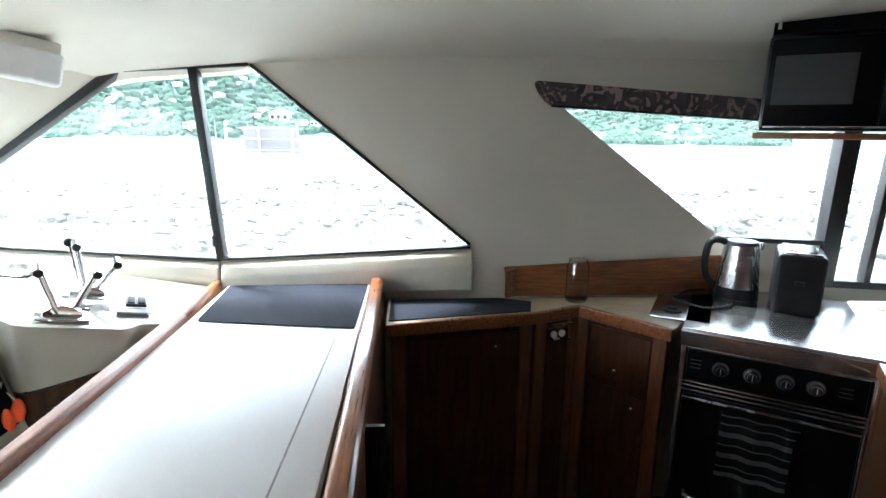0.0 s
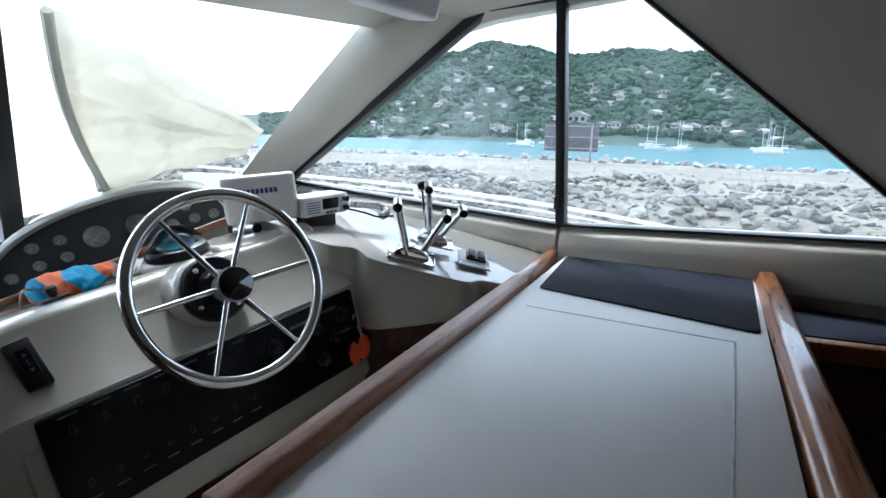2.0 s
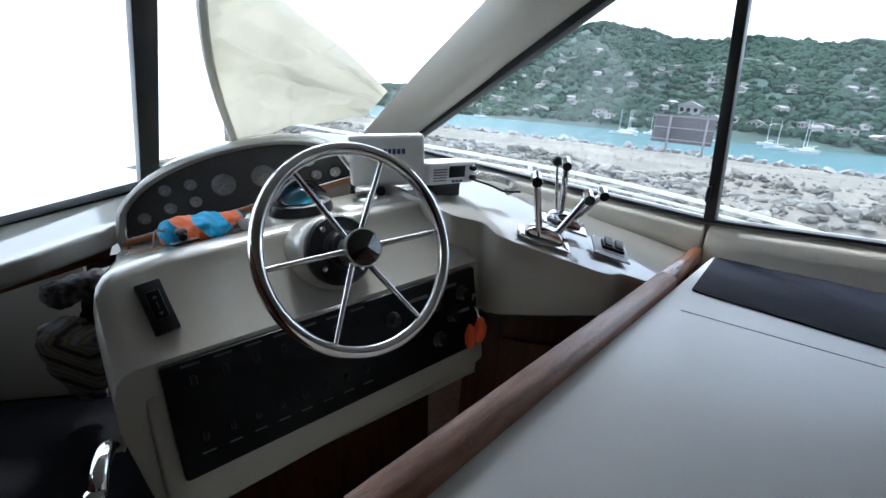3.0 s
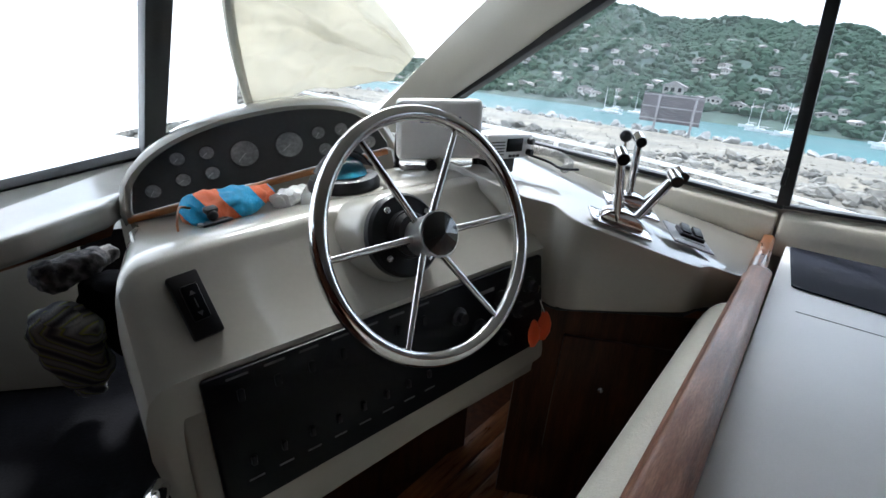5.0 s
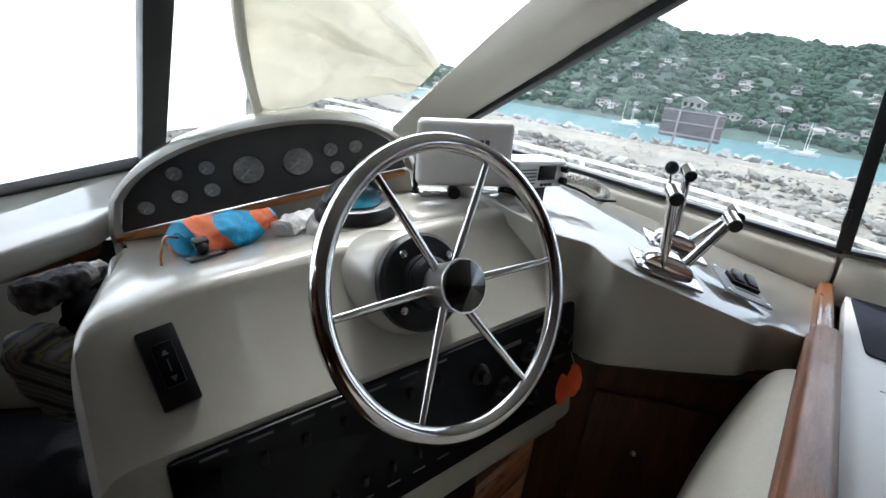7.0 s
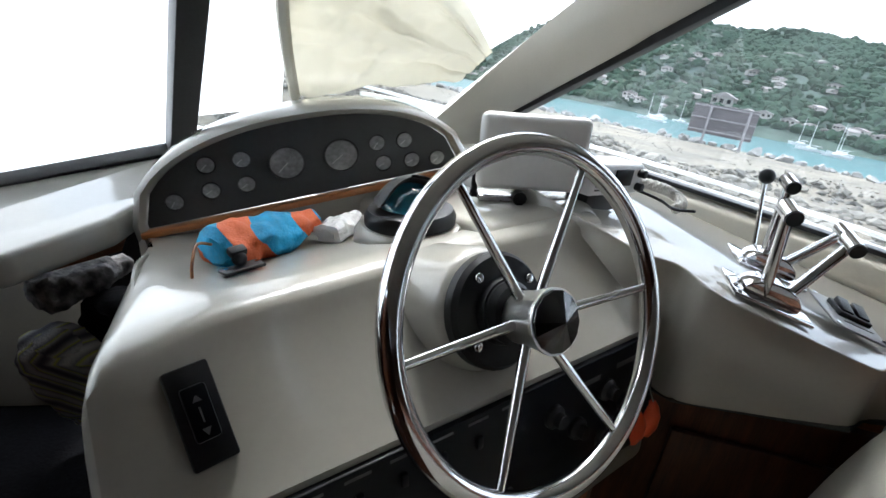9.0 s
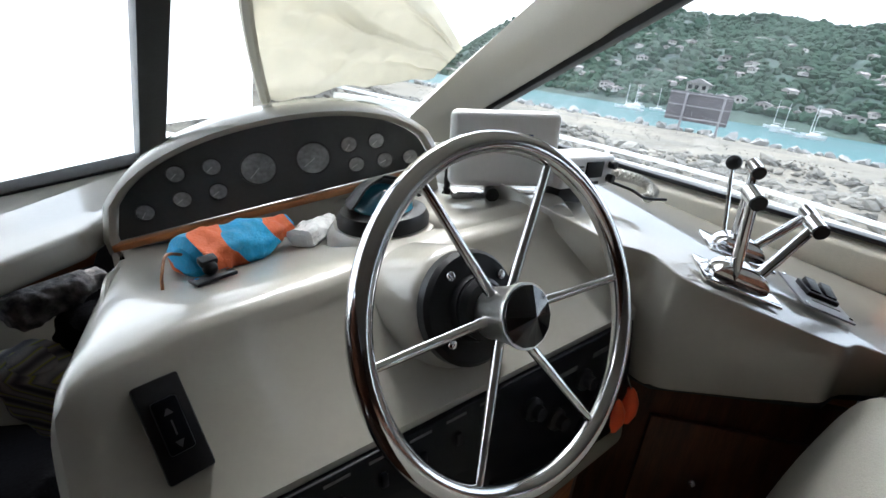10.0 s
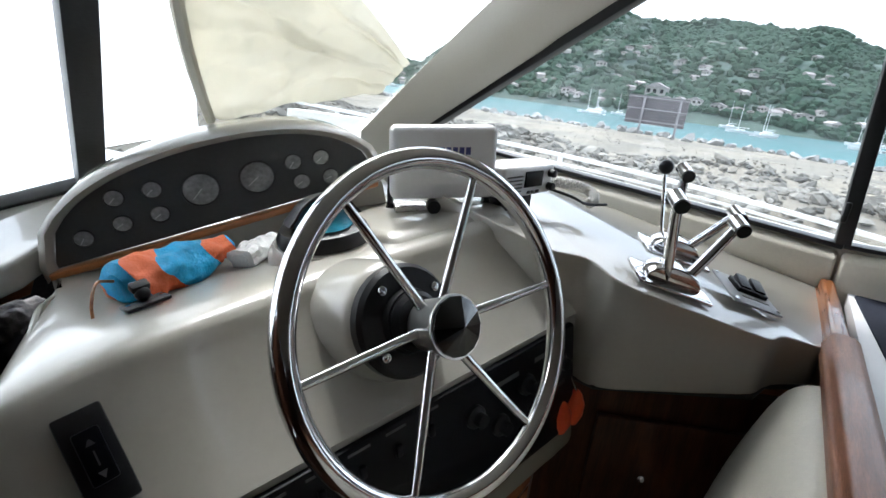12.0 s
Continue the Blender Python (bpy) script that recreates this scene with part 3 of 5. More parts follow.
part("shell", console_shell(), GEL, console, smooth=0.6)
# dark block added below the shell to give the undercut its shade
part("base", along_u([(0.80, -0.40), (0.80, -0.95), (0.15, -0.95), (0.12, -0.40)], -0.33, 0.33, 0.004), CABINET, console, "dark base added for the shade under the shell")
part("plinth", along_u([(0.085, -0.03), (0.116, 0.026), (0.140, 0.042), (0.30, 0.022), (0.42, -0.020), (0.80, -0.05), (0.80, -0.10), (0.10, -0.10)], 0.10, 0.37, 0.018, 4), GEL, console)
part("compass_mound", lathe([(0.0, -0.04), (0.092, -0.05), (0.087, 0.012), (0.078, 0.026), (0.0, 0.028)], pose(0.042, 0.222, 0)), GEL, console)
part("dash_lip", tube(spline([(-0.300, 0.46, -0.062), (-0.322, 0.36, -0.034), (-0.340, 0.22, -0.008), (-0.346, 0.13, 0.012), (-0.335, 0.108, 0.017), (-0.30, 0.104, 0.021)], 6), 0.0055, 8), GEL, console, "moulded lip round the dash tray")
# recessed lower switch panel with its moulded border
FACE = axes((0, -0.042, -0.10), (1, 0, 0), z=(0, -1, 0.12))
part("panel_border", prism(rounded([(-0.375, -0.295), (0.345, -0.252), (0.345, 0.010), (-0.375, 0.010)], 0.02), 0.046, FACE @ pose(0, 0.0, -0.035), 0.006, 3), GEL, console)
part("switch_panel", prism(rounded([(-0.345, -0.215), (0.325, -0.198), (0.325, -0.003), (-0.345, -0.003)], 0.008), 0.012, FACE @ pose(0, 0, 0.012), 0.003), PANELB, console, "black switch panel with worn lettering")

# ---- side pod with the engine controls ----
def pod_z(y):
    return 1.102 + 0.262 * min(y, 0.62)


pod = thing("control_pod", "cream gelcoat side pod with engine controls", "console")
bm = prism(rounded([(0.455, 0.66), (0.462, 0.452), (0.522, 0.402), (0.496, 0.352), (0.502, 0.318), (0.606, 0.122), (0.658, 0.108), (0.700, 0.045), (1.083, 0.045), (1.083, 1.05), (0.68, 1.0), (0.50, 0.74)], [0.0, 0.02, 0.02, 0.012, 0.012, 0.02, 0.02, 0.015, 0.005, 0.005, 0.0, 0.0], 3), 0.4)
for v in bm.verts:
    x, y, z = v.co
    v.co.z = pod_z(y) if z > 0.2 else 0.982 + 0.15 * max(0.0, 0.455 - y)
bevel(bm, 0.012, 3, 0.9)
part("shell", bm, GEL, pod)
# black tube modelled in place of the shadow line below the pod
part("edge_shadow_line", tube([(0.468, 0.446, 0.983), (0.520, 0.396, 0.990), (0.500, 0.345, 0.998), (0.606, 0.124, 1.031), (0.658, 0.110, 1.033), (0.695, 0.052, 1.041)], 0.005, 8), RUBBER, pod, "dark strip drawn as the shadow line along the lower edge")

# ---- steering wheel ----
hub_dir = Vector((-0.25, -0.88, 0.38)).normalized()
WHEEL = axes((0.155, 0.437, 1.197), (0.962, -0.273, 0.0), z=hub_dir)
wheel = thing("steering_wheel", "polished stainless six-spoke steering wheel with black hub cap", "steering wheel", at=WHEEL)
R = 0.191
SATIN_HUB = material("polished_hub_steel", (0.80, 0.79, 0.77), 0.30, metal=1, var=0.04, scale=14)
CAPB = material("gloss_black_cap", (0.008, 0.008, 0.010), 0.12, var=0.2, scale=20, coat=0.5)
part("rim", tube([(R * math.cos(2 * math.pi * i / 72), R * math.sin(2 * math.pi * i / 72), 0) for i in range(72)], 0.0125, 16, True), CHROME, wheel)
for k in range(6):
    a = radians(60 * k + 6)
    c, s_ = math.cos(a), math.sin(a)
    part("spoke", tube([(0.026 * c, 0.026 * s_, -0.018), (R * c, R * s_, 0)], lambda q: 0.0066 - 0.0018 * q, 12), CHROME, wheel)
part("hub", lathe([(0.0, -0.056), (0.027, -0.056), (0.030, -0.040), (0.032, -0.010), (0.035, 0.008), (0.0365, 0.012), (0.0365, 0.017), (0.0, 0.017)], n=40), SATIN_HUB, wheel)
part("hub_cap", lathe([(0.0, 0.0168), (0.0345, 0.0172), (0.0340, 0.0195), (0.0, 0.0315)], pose(0, 0, 0, 0, 0, 20), n=14), CAPB, wheel, "black faceted hub cap", smooth=0.05)
bossm = axes((0.166, 0.514, 1.172), (0.962, -0.273, 0.0), z=hub_dir)
boss = thing("steering_boss", "round black steering boss with bolts on the console", "steering boss", at=bossm)
part("backing_ring", lathe([(0.0, -0.10), (0.083, -0.095), (0.079, -0.045), (0.076, -0.012), (0.073, -0.002), (0.066, 0.004), (0.0, 0.005)], n=48), GEL, boss, "cream moulded ring")
part("plate", lathe([(0.0, 0.0), (0.070, 0.005), (0.070, 0.018), (0.065, 0.024), (0.040, 0.026), (0.038, 0.036), (0.0, 0.036)]), PLASTIC, boss)
part("collar", lathe([(0.0, 0.03), (0.036, 0.03), (0.036, 0.040), (0.030, 0.046), (0.0, 0.046)]), PLASTIC, boss)
for k in range(4):
    a = radians(90 * k + 40)
    part("bolt", cyl(0.006, 0.008, pose(0.054 * math.cos(a), 0.054 * math.sin(a), 0.022), n=8, w=0.001), CHROME, boss)

# ---- instrument pod ----
pod_m = DASH @ pose(-0.030, 0.560, 0, 0, -11, -18) @ pose(0.030, 0, 0) @ Matrix.Diagonal((1.06, 1, 1, 1))
cluster = thing("instrument_cluster", "arched grey instrument panel with round gauges", "instrument panel", at=pod_m)


def arch(u0, u1, z0, zend, ztop, n=28):
    mid, half = (u0 + u1) / 2, (u1 - u0) / 2
    top = []
    for i in range(n + 1):
        t = -1 + 2 * i / n
        top.append((mid + half * t, zend + (ztop - zend) * math.sqrt(max(0.0, 1 - abs(t) ** 2.2))))
    return [(u1, z0), *[p for p in reversed(top)], (u0, z0)]


UP = Matrix(((1, 0, 0, 0), (0, 0, -1, 0), (0, 1, 0, 0), (0, 0, 0, 1)))
part("panel", prism(arch(-0.276, 0.303, -0.030, -0.020, 0.119), 0.012, UP @ pose(0, 0, -0.004)), GREYP, cluster, "matt dark grey gauge panel")
outer = arch(-0.298, 0.325, -0.05, -0.018, 0.141)
inner = arch(-0.278, 0.305, -0.031, -0.018, 0.121)
bm = bmesh.new()
rings = []
for pts, d in ((inner, 0.0), (inner, -0.018), (arch(-0.287, 0.314, -0.04, -0.018, 0.132), -0.026), (outer, -0.018), (arch(-0.298, 0.325, -0.06, -0.02, 0.138), 0.10), (arch(-0.29, 0.318, -0.12, -0.09, 0.04), 0.22)):
    rings.append([bm.verts.new((u, d, z)) for u, z in pts])
for a, c in zip(rings, rings[1:]):
    for i in range(len(a) - 1):
        bm.faces.new((a[i], a[i + 1], c[i + 1], c[i]))
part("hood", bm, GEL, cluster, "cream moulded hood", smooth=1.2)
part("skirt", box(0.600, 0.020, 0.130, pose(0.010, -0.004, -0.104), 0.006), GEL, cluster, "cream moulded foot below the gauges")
part("wood_strip", box(0.585, 0.022, 0.013, pose(0.004, -0.020, -0.037), 0.003), material("orange_teak", (0.42, 0.17, 0.06), 0.35, scale=9, stretch=(1.5, 12, 12), fine=0.2, color2=(0.30, 0.11, 0.035), coat=0.3), cluster, "varnished teak strip")
SMALL = [(-0.222, 0.010), (-0.154, 0.067), (-0.094, 0.065), (-0.158, 0.018), (-0.097, 0.017), (0.149, 0.048), (0.202, 0.043), (0.155, 0.005), (0.211, 0.000), (0.262, -0.006)]


def gauge(u, z, r, seed):
    f = pose(u, -0.0042, z, 90, 0, 0)
    g = part("gauge", lathe([(0.0, 0.0), (r, 0.0), (r, 0.0035), (r * 0.93, 0.006), (r * 0.90, 0.003), (0.0, 0.003)], f, 28), GREYP, cluster)
    part("dial", lathe([(0.0, 0.0032), (r * 0.91, 0.0032), (r * 0.85, 0.0046), (0.0, 0.0062)], f, 28), GAUGEF, g, "glinting glass dial")
    a = radians(215 + 35 * noise.noise((seed, 1.3, 0.2)))
    part("needle", box(r * 0.75, 0.0012, 0.0008, f @ pose(0, 0, 0.0068) @ pose(0, 0, 0, 0, 0, math.degrees(a)) @ pose(r * 0.3, 0, 0)), PRINT, g)


for i, (u, z) in enumerate(SMALL):
    gauge(u, z, 0.0165, i * 1.7)
gauge(-0.020, 0.042, 0.0335, 21.1)
gauge(0.079, 0.037, 0.0335, 25.7)

# ---- compass, cloth, film, mount on the dash ----
COMP = DASH @ pose(0.042, 0.222, 0.030) @ Matrix.Scale(0.93, 4)
compass = thing("compass", "black flush compass with a blue domed bowl", "compass", at=COMP)
part("base", lathe([(0.0, -0.03), (0.078, -0.03), (0.080, 0.008), (0.074, 0.020), (0.052, 0.024), (0.050, 0.018), (0.0, 0.018)], pose(0, 0, 0) @ Matrix.Diagonal((1.0, 0.85, 1, 1))), PLASTIC, compass)
part("card", lathe([(0.0, 0.018), (0.046, 0.018), (0.045, 0.024), (0.0, 0.030)]), material("compass_card_blue", (0.06, 0.36, 0.50), 0.3, var=0.5, scale=30), compass, "pale blue compass card")
part("dome", lathe([(0.0495, 0.018), (0.047, 0.034), (0.036, 0.050), (0.018, 0.058), (0.0, 0.060)]), DOME, compass)
bm = bmesh.new()
hg_ = []
for i in range(13):
    th = radians(-6 + 192 * i / 12)
    row = []
    for j in range(7):
        ph = radians(84 - 66 * j / 6)
        row.append(bm.verts.new((0.060 * math.cos(th) * math.cos(ph) * (1 + 0.1 * (j == 6)), 0.060 * math.sin(th) * math.cos(ph) - 0.006, 0.016 + 0.056 * math.sin(ph))))
    hg_.append(row)
for r0, r1 in zip(hg_, hg_[1:]):
    for j in range(6):
        bm.faces.new((r0[j], r0[j + 1], r1[j + 1], r1[j]))
r = bmesh.ops.extrude_face_region(bm, geom=bm.faces[:])
for v in [q for q in r["geom"] if isinstance(q, bmesh.types.BMVert)]:
    v.co = Vector((0, 0, 0.016)) + (v.co - Vector((0, 0, 0.016))) * 1.08
part("hood", bm, PLASTIC, compass, "black sun hood")


def bundle(length, r, seed, m):
    """A rolled cloth bundle, lumpy, along x."""
    b = bmesh.new()
    n, k = 54, 36
    rows = []
    for i in range(n + 1):
        t = i / n
        rr = r * (0.55 + 0.45 * math.sin(math.pi * min(1, 0.25 + t * 0.9)) ** 0.6) * (1 if 0.02 < t < 0.98 else 0.6)
        row = []
        for j in range(k):
            a = 2 * math.pi * j / k
            q = Vector((t * 4 + seed, math.cos(a) * 1.2, math.sin(a) * 1.2))
            w = rr * (1 + 0.30 * noise.noise(q * 1.1) + 0.14 * noise.noise(q * 2.6) + 0.10 * abs(noise.noise(Vector((q.x * 1.5, q.y * 4, q.z * 4)))))
            row.append(b.verts.new((length * (t - 0.5), w * math.cos(a), max(-r * 0.55, w * 0.72 * math.sin(a)))))
        rows.append(row)
    for a, c in zip(rows, rows[1:]):
        for j in range(k):
            b.faces.new((a[j], a[(j + 1) % k], c[(j + 1) % k], c[j]))
    b.faces.new(rows[0])
    b.faces.new(rows[-1])
    return b


def striped_cloth():
    m = material("blue_orange_cloth", (0.012, 0.32, 0.60), 0.6, var=0.25, scale=14, fine=0.12, bump=0.5, bump_scale=250)
    n, l = m.node_tree.nodes, m.node_tree.links
    b = n["Principled BSDF"]
    old = b.inputs["Base Color"].links[0].from_socket
    w = n.new("ShaderNodeTexWave")
    w.wave_type, w.bands_direction = 'BANDS', 'X'
    w.inputs["Scale"].default_value, w.inputs["Distortion"].default_value, w.inputs["Detail"].default_value = 4.4, 1.6, 1.0
    mp = n.new("ShaderNodeMapping")
    mp.inputs["Rotation"].default_value = (0, radians(48), radians(24))
    mp.inputs["Location"].default_value = (0.055, 0, 0)
    l.new(n["Texture Coordinate"].outputs["Object"], mp.inputs["Vector"])
    l.new(mp.outputs[0], w.inputs["Vector"])
    r = n.new("ShaderNodeValToRGB")
    r.color_ramp.interpolation = 'CONSTANT'
    r.color_ramp.elements[1].position = 0.66
    l.new(w.outputs[0], r.inputs[0])
    mx = n.new("ShaderNodeMix")
    mx.data_type = 'RGBA'
    mx.inputs[7].default_value = (0.66, 0.13, 0.035, 1)
    l.new(r.outputs[0], mx.inputs[0])
    l.new(old, mx.inputs[6])
    l.new(mx.outputs[2], b.inputs["Base Color"])
    return m


BAGM = DASH @ pose(-0.153, 0.302, 0.010, 0, 3, 26)
pouch = part("rolled_flag", bundle(0.195, 0.042, 3.0, None), striped_cloth(), smooth=1.5)
pouch.matrix_world = BAGM
tagged(pouch, "rolled turquoise and orange cloth flag on the dash", "cloth")
cord = part("cord", tube(spline([(-0.10, 0, 0.012), (-0.125, -0.005, 0.02), (-0.145, -0.02, 0.004), (-0.150, -0.025, -0.012)], 5), 0.0021, 6), TEAK, pouch, "brown cord end")
film_ = part("plastic_film", bundle(0.105, 0.024, 8.0, None), CLEARBAG, smooth=0.3)
film_.matrix_world = DASH @ pose(-0.030, 0.312, 0.000, 0, 0, 35)
tagged(film_, "crumpled clear plastic film lying on the dash", "plastic film")
mount = thing("bracket_mount", "small black swivel mount screwed to the dash", "bracket", at=DASH @ pose(-0.222, 0.196, 0.016, -8, 0, 12) @ Matrix.Scale(0.85, 4))
part("foot", box(0.062, 0.030, 0.006, pose(0, 0, 0.000), 0.002), PLASTIC, mount)
for dx in (-0.024, 0.024):
    part("screw", cyl(0.0035, 0.002, pose(dx, 0, 0.003), n=8), CHROME, mount)
part("swivel", ball(0.011, pose(0, 0.004, 0.013)), PLASTIC, mount)
part("jaw", box(0.026, 0.016, 0.012, pose(0, 0.008, 0.024, 25), 0.003), PLASTIC, mount)

# ---- display with its cover, radio, hose ----
DISP = axes((0.462, 0.672, 1.322), (0.72, -0.69, 0.09), z=(0.0, -0.05, 1))
display = thing("chart_plotter", "chart plotter under a white snap-on sun cover", "display", at=DISP)
part("cover", box(0.188, 0.034, 0.128, pose(0, 0, 0.0), 0.012, 4), WHITEP, display, "white plastic sun cover")
part("body", box(0.160, 0.045, 0.10, pose(0, 0.034, 0), 0.01, 3), PLASTIC, display)
part("bracket", tube(spline([(-0.088, 0.03, -0.015), (-0.090, 0.028, -0.075), (-0.080, 0.028, -0.086), (0.080, 0.028, -0.086), (0.090, 0.028, -0.075), (0.088, 0.03, -0.015)], 5), 0.006, 8), PLASTIC, display)
part("foot", box(0.17, 0.05, 0.012, pose(0, 0.028, -0.086), 0.003), BRUSHED, display, "grey metal mounting plate")
part("knob", cyl(0.012, 0.02, pose(-0.02, -0.012, -0.074, 90), n=12), PLASTIC, display)
for i in range(8):
    part("logo_block", box(0.0085, 0.0008, 0.013, pose(-0.040 + 0.0115 * i, -0.0172, 0.022)), BLUEPRINT, display)

VHF = axes((0.608, 0.575, 1.293), (0.985, -0.165, 0.02))
radio = thing("vhf_radio", "white marine radio with a small dark screen", "radio", at=VHF)
part("body", box(0.165, 0.075, 0.058, pose(0, 0.03, 0.002), 0.008, 3), WHITEP, radio)
part("screen", box(0.056, 0.004, 0.030, pose(0.012, -0.0085, 0.006), 0.001), PANELB, radio, "dark screen")
part("knob", cyl(0.008, 0.014, pose(0.066, -0.007, 0.014, 90), n=14, w=0.001), PLASTIC, radio)
part("knob", cyl(0.008, 0.014, pose(0.066, -0.007, -0.012, 90), n=14, w=0.001), PLASTIC, radio)
for i in range(5):
    part("grille_slot", box(0.046, 0.002, 0.0025, pose(-0.048, -0.0082, -0.015 + 0.007 * i)), DIMPRINT, radio)
for i in range(3):
    part("button", box(0.010, 0.003, 0.006, pose(0.0 + 0.014 * i, -0.0088, -0.019), 0.001), GREYP, radio)
part("mount", box(0.10, 0.05, 0.040, pose(0, 0.04, -0.045), 0.003), PLASTIC, radio)
line = spline([(0.700, 0.585, 1.288), (0.735, 0.560, 1.283), (0.79, 0.548, 1.275), (0.825, 0.540, 1.268), (0.830, 0.515, 1.258), (0.805, 0.500, 1.250), (0.785, 0.505, 1.242)], 40)
coil = []
for k, p in enumerate(line):
    ahead = (line[min(k + 1, len(line) - 1)] - line[max(k - 1, 0)]).normalized()
    side = ahead.cross(Vector((0, 0, 1))).normalized()
    turn = k * 0.95
    coil.append(p + 0.0095 * (math.cos(turn) * side + math.sin(turn) * side.cross(ahead)))
hose = part("microphone_cord", tube(coil, 0.0031, 6), material("white_cord", (0.72, 0.70, 0.66), 0.5, var=0.08, scale=20))
tagged(hose, "coiled white microphone cord lying on the console", "cable")
cablew = part("radio_lead", tube(spline([(0.690, 0.570, 1.275), (0.72, 0.52, 1.262), (0.76, 0.50, 1.246), (0.80, 0.47, 1.246)], 6), 0.003, 8), PLASTIC)
tagged(cablew, "thin dark radio lead on the console", "cable")

# ---- engine controls ----
SL = math.degrees(math.atan(0.262))


def pod_frame(x, y, rz=0.0, lift=0.0):
    return pose(x, y, pod_z(y) + lift, SL, 0, 0) @ pose(0, 0, 0, 0, 0, rz)


def control(x, y, rz, tips, label):
    """A twin-lever control: sloped plate, half-round housing along it, two levers with cross grips."""
    c = thing("engine_control", label, "control lever", group="engine control levers", at=pod_frame(x, y, rz))
    part("plate", box(0.128, 0.086, 0.008, pose(0, 0, 0.004), 0.003), CHROME, c)
    half = [(0.047 * math.cos(math.pi * k / 18), 0.030 * math.sin(math.pi * k / 18)) for k in range(19)]
    part("housing", prism(half, 0.040, Matrix(((1, 0, 0, 0), (0, 0, -1, 0.020), (0, 1, 0, 0.007), (0, 0, 0, 1))), 0.003), CHROME, c)
    for k in (-1, 1):
        part("screw", cyl(0.004, 0.002, pose(0.056 * k, 0.034 * k, 0.009), n=10), BRUSHED, c)
    inv = pod_frame(x, y, rz).inverted()
    for base, tip, across, black in tips:
        p, q = inv @ Vector(base), inv @ Vector(tip)
        lever = part("lever", tube([p, p.lerp(q, 0.25), q], lambda k: 0.0098 - 0.0012 * k, 14), CHROME, c)
        d = (inv.to_3x3() @ Vector(across)).normalized()
        part("grip", tube([q - d * 0.017, q + d * 0.017], 0.0126, 18), CHROME, lever)
        part("end_cap", tube([q - d * 0.0172, q - d * 0.0205], 0.0117, 18), PLASTIC, lever, "black end cap")
    return c


ACROSS = (0.80, 0.52, 0.30)
control(0.603, 0.288, -60, [((0.588, 0.290, 1.190), (0.549, 0.295, 1.325), ACROSS, 0), ((0.612, 0.266, 1.184), (0.660, 0.213, 1.288), ACROSS, 0)], "chrome twin-lever engine control on the side pod")
control(0.770, 0.318, -60, [((0.772, 0.325, 1.195), (0.772, 0.330, 1.345), ACROSS, 0), ((0.775, 0.300, 1.195), (0.792, 0.228, 1.283), ACROSS, 0)], "chrome twin-lever engine control set further outboard")
kn = part("friction_knob", ball(0.0145, pose(0.806, 0.372, 1.345)), PLASTIC)
tagged(kn, "round black knob on the outboard throttle lever", "knob")
kn.parent = None
part("stalk", tube([(0.806, 0.372, 1.335), (0.790, 0.345, 1.195)], 0.004, 8), CHROME, kn)

SWF = pod_frame(0.762, 0.178, -62, 0.002)
swp = thing("switch_plate", "grey metal trim-tab switch plate with black rocker", "switch", at=SWF)
part("plate", box(0.090, 0.120, 0.004, pose(0, 0, 0.002), 0.0015), material("grey_anodised_plate", (0.42, 0.43, 0.45), 0.45, var=0.08, scale=30, fine=0.05), swp)
part("rocker_bezel", box(0.056, 0.052, 0.010, pose(0.006, 0.012, 0.007), 0.002), PLASTIC, swp)
for dx in (-0.008, 0.020):
    part("rocker", box(0.020, 0.040, 0.010, pose(dx, 0.012, 0.014, 10), 0.002), PLASTIC, swp)
for sx in (-1, 1):
    for sy in (-1, 1):
        part("screw", cyl(0.0035, 0.002, pose(sx * 0.038, sy * 0.052, 0.004), n=10), CHROME, swp)
part("print_bar", box(0.05, 0.004, 0.0006, pose(0.006, -0.030, 0.0044)), DIMPRINT, swp)

# ---- windlass switch, lower panel details, key floats ----
toggle = thing("windlass_switch", "black anchor windlass rocker switch on the console face", "switch", at=DASH @ pose(-0.319, 0.009, -0.031, 52, 0, 0) @ pose(0, 0, 0, 0, 0, 6))
part("housing", box(0.040, 0.092, 0.022, pose(0, 0, 0.006), 0.003), PLASTIC, toggle)
part("rocker", box(0.022, 0.050, 0.010, pose(0, 0.002, 0.018, 4), 0.003), PANELB, toggle)
part("arrow", prism([(-0.004, 0.012), (0.004, 0.012), (0.0, 0.019)], 0.0006, pose(0, 0, 0.0235)), FAINT, toggle)
part("arrow", prism([(-0.004, -0.012), (0.004, -0.012), (0.0, -0.019)], 0.0006, pose(0, 0, 0.0232)), FAINT, toggle)
part("anchor_mark", box(0.0015, 0.014, 0.0006, pose(0, 0, 0.0236)), FAINT, toggle)
for i in range(7):
    x = -0.30 + 0.052 * i
    part("print_bar", box(0.030, 0.0035, 0.0006, FACE @ pose(x, -0.012, 0.0243)), DIMPRINT, console)
    part("breaker", box(0.009, 0.017, 0.008, FACE @ pose(x, -0.040, 0.026), 0.002), PANELB, console)
for i in range(8):
    part("print_bar", box(0.022, 0.003, 0.0006, FACE @ pose(-0.30 + 0.045 * i, -0.175 + 0.0, 0.0243)), DIMPRINT, console)
    part("breaker", box(0.008, 0.015, 0.007, FACE @ pose(-0.30 + 0.045 * i, -0.145, 0.026), 0.002), PLASTIC, console)
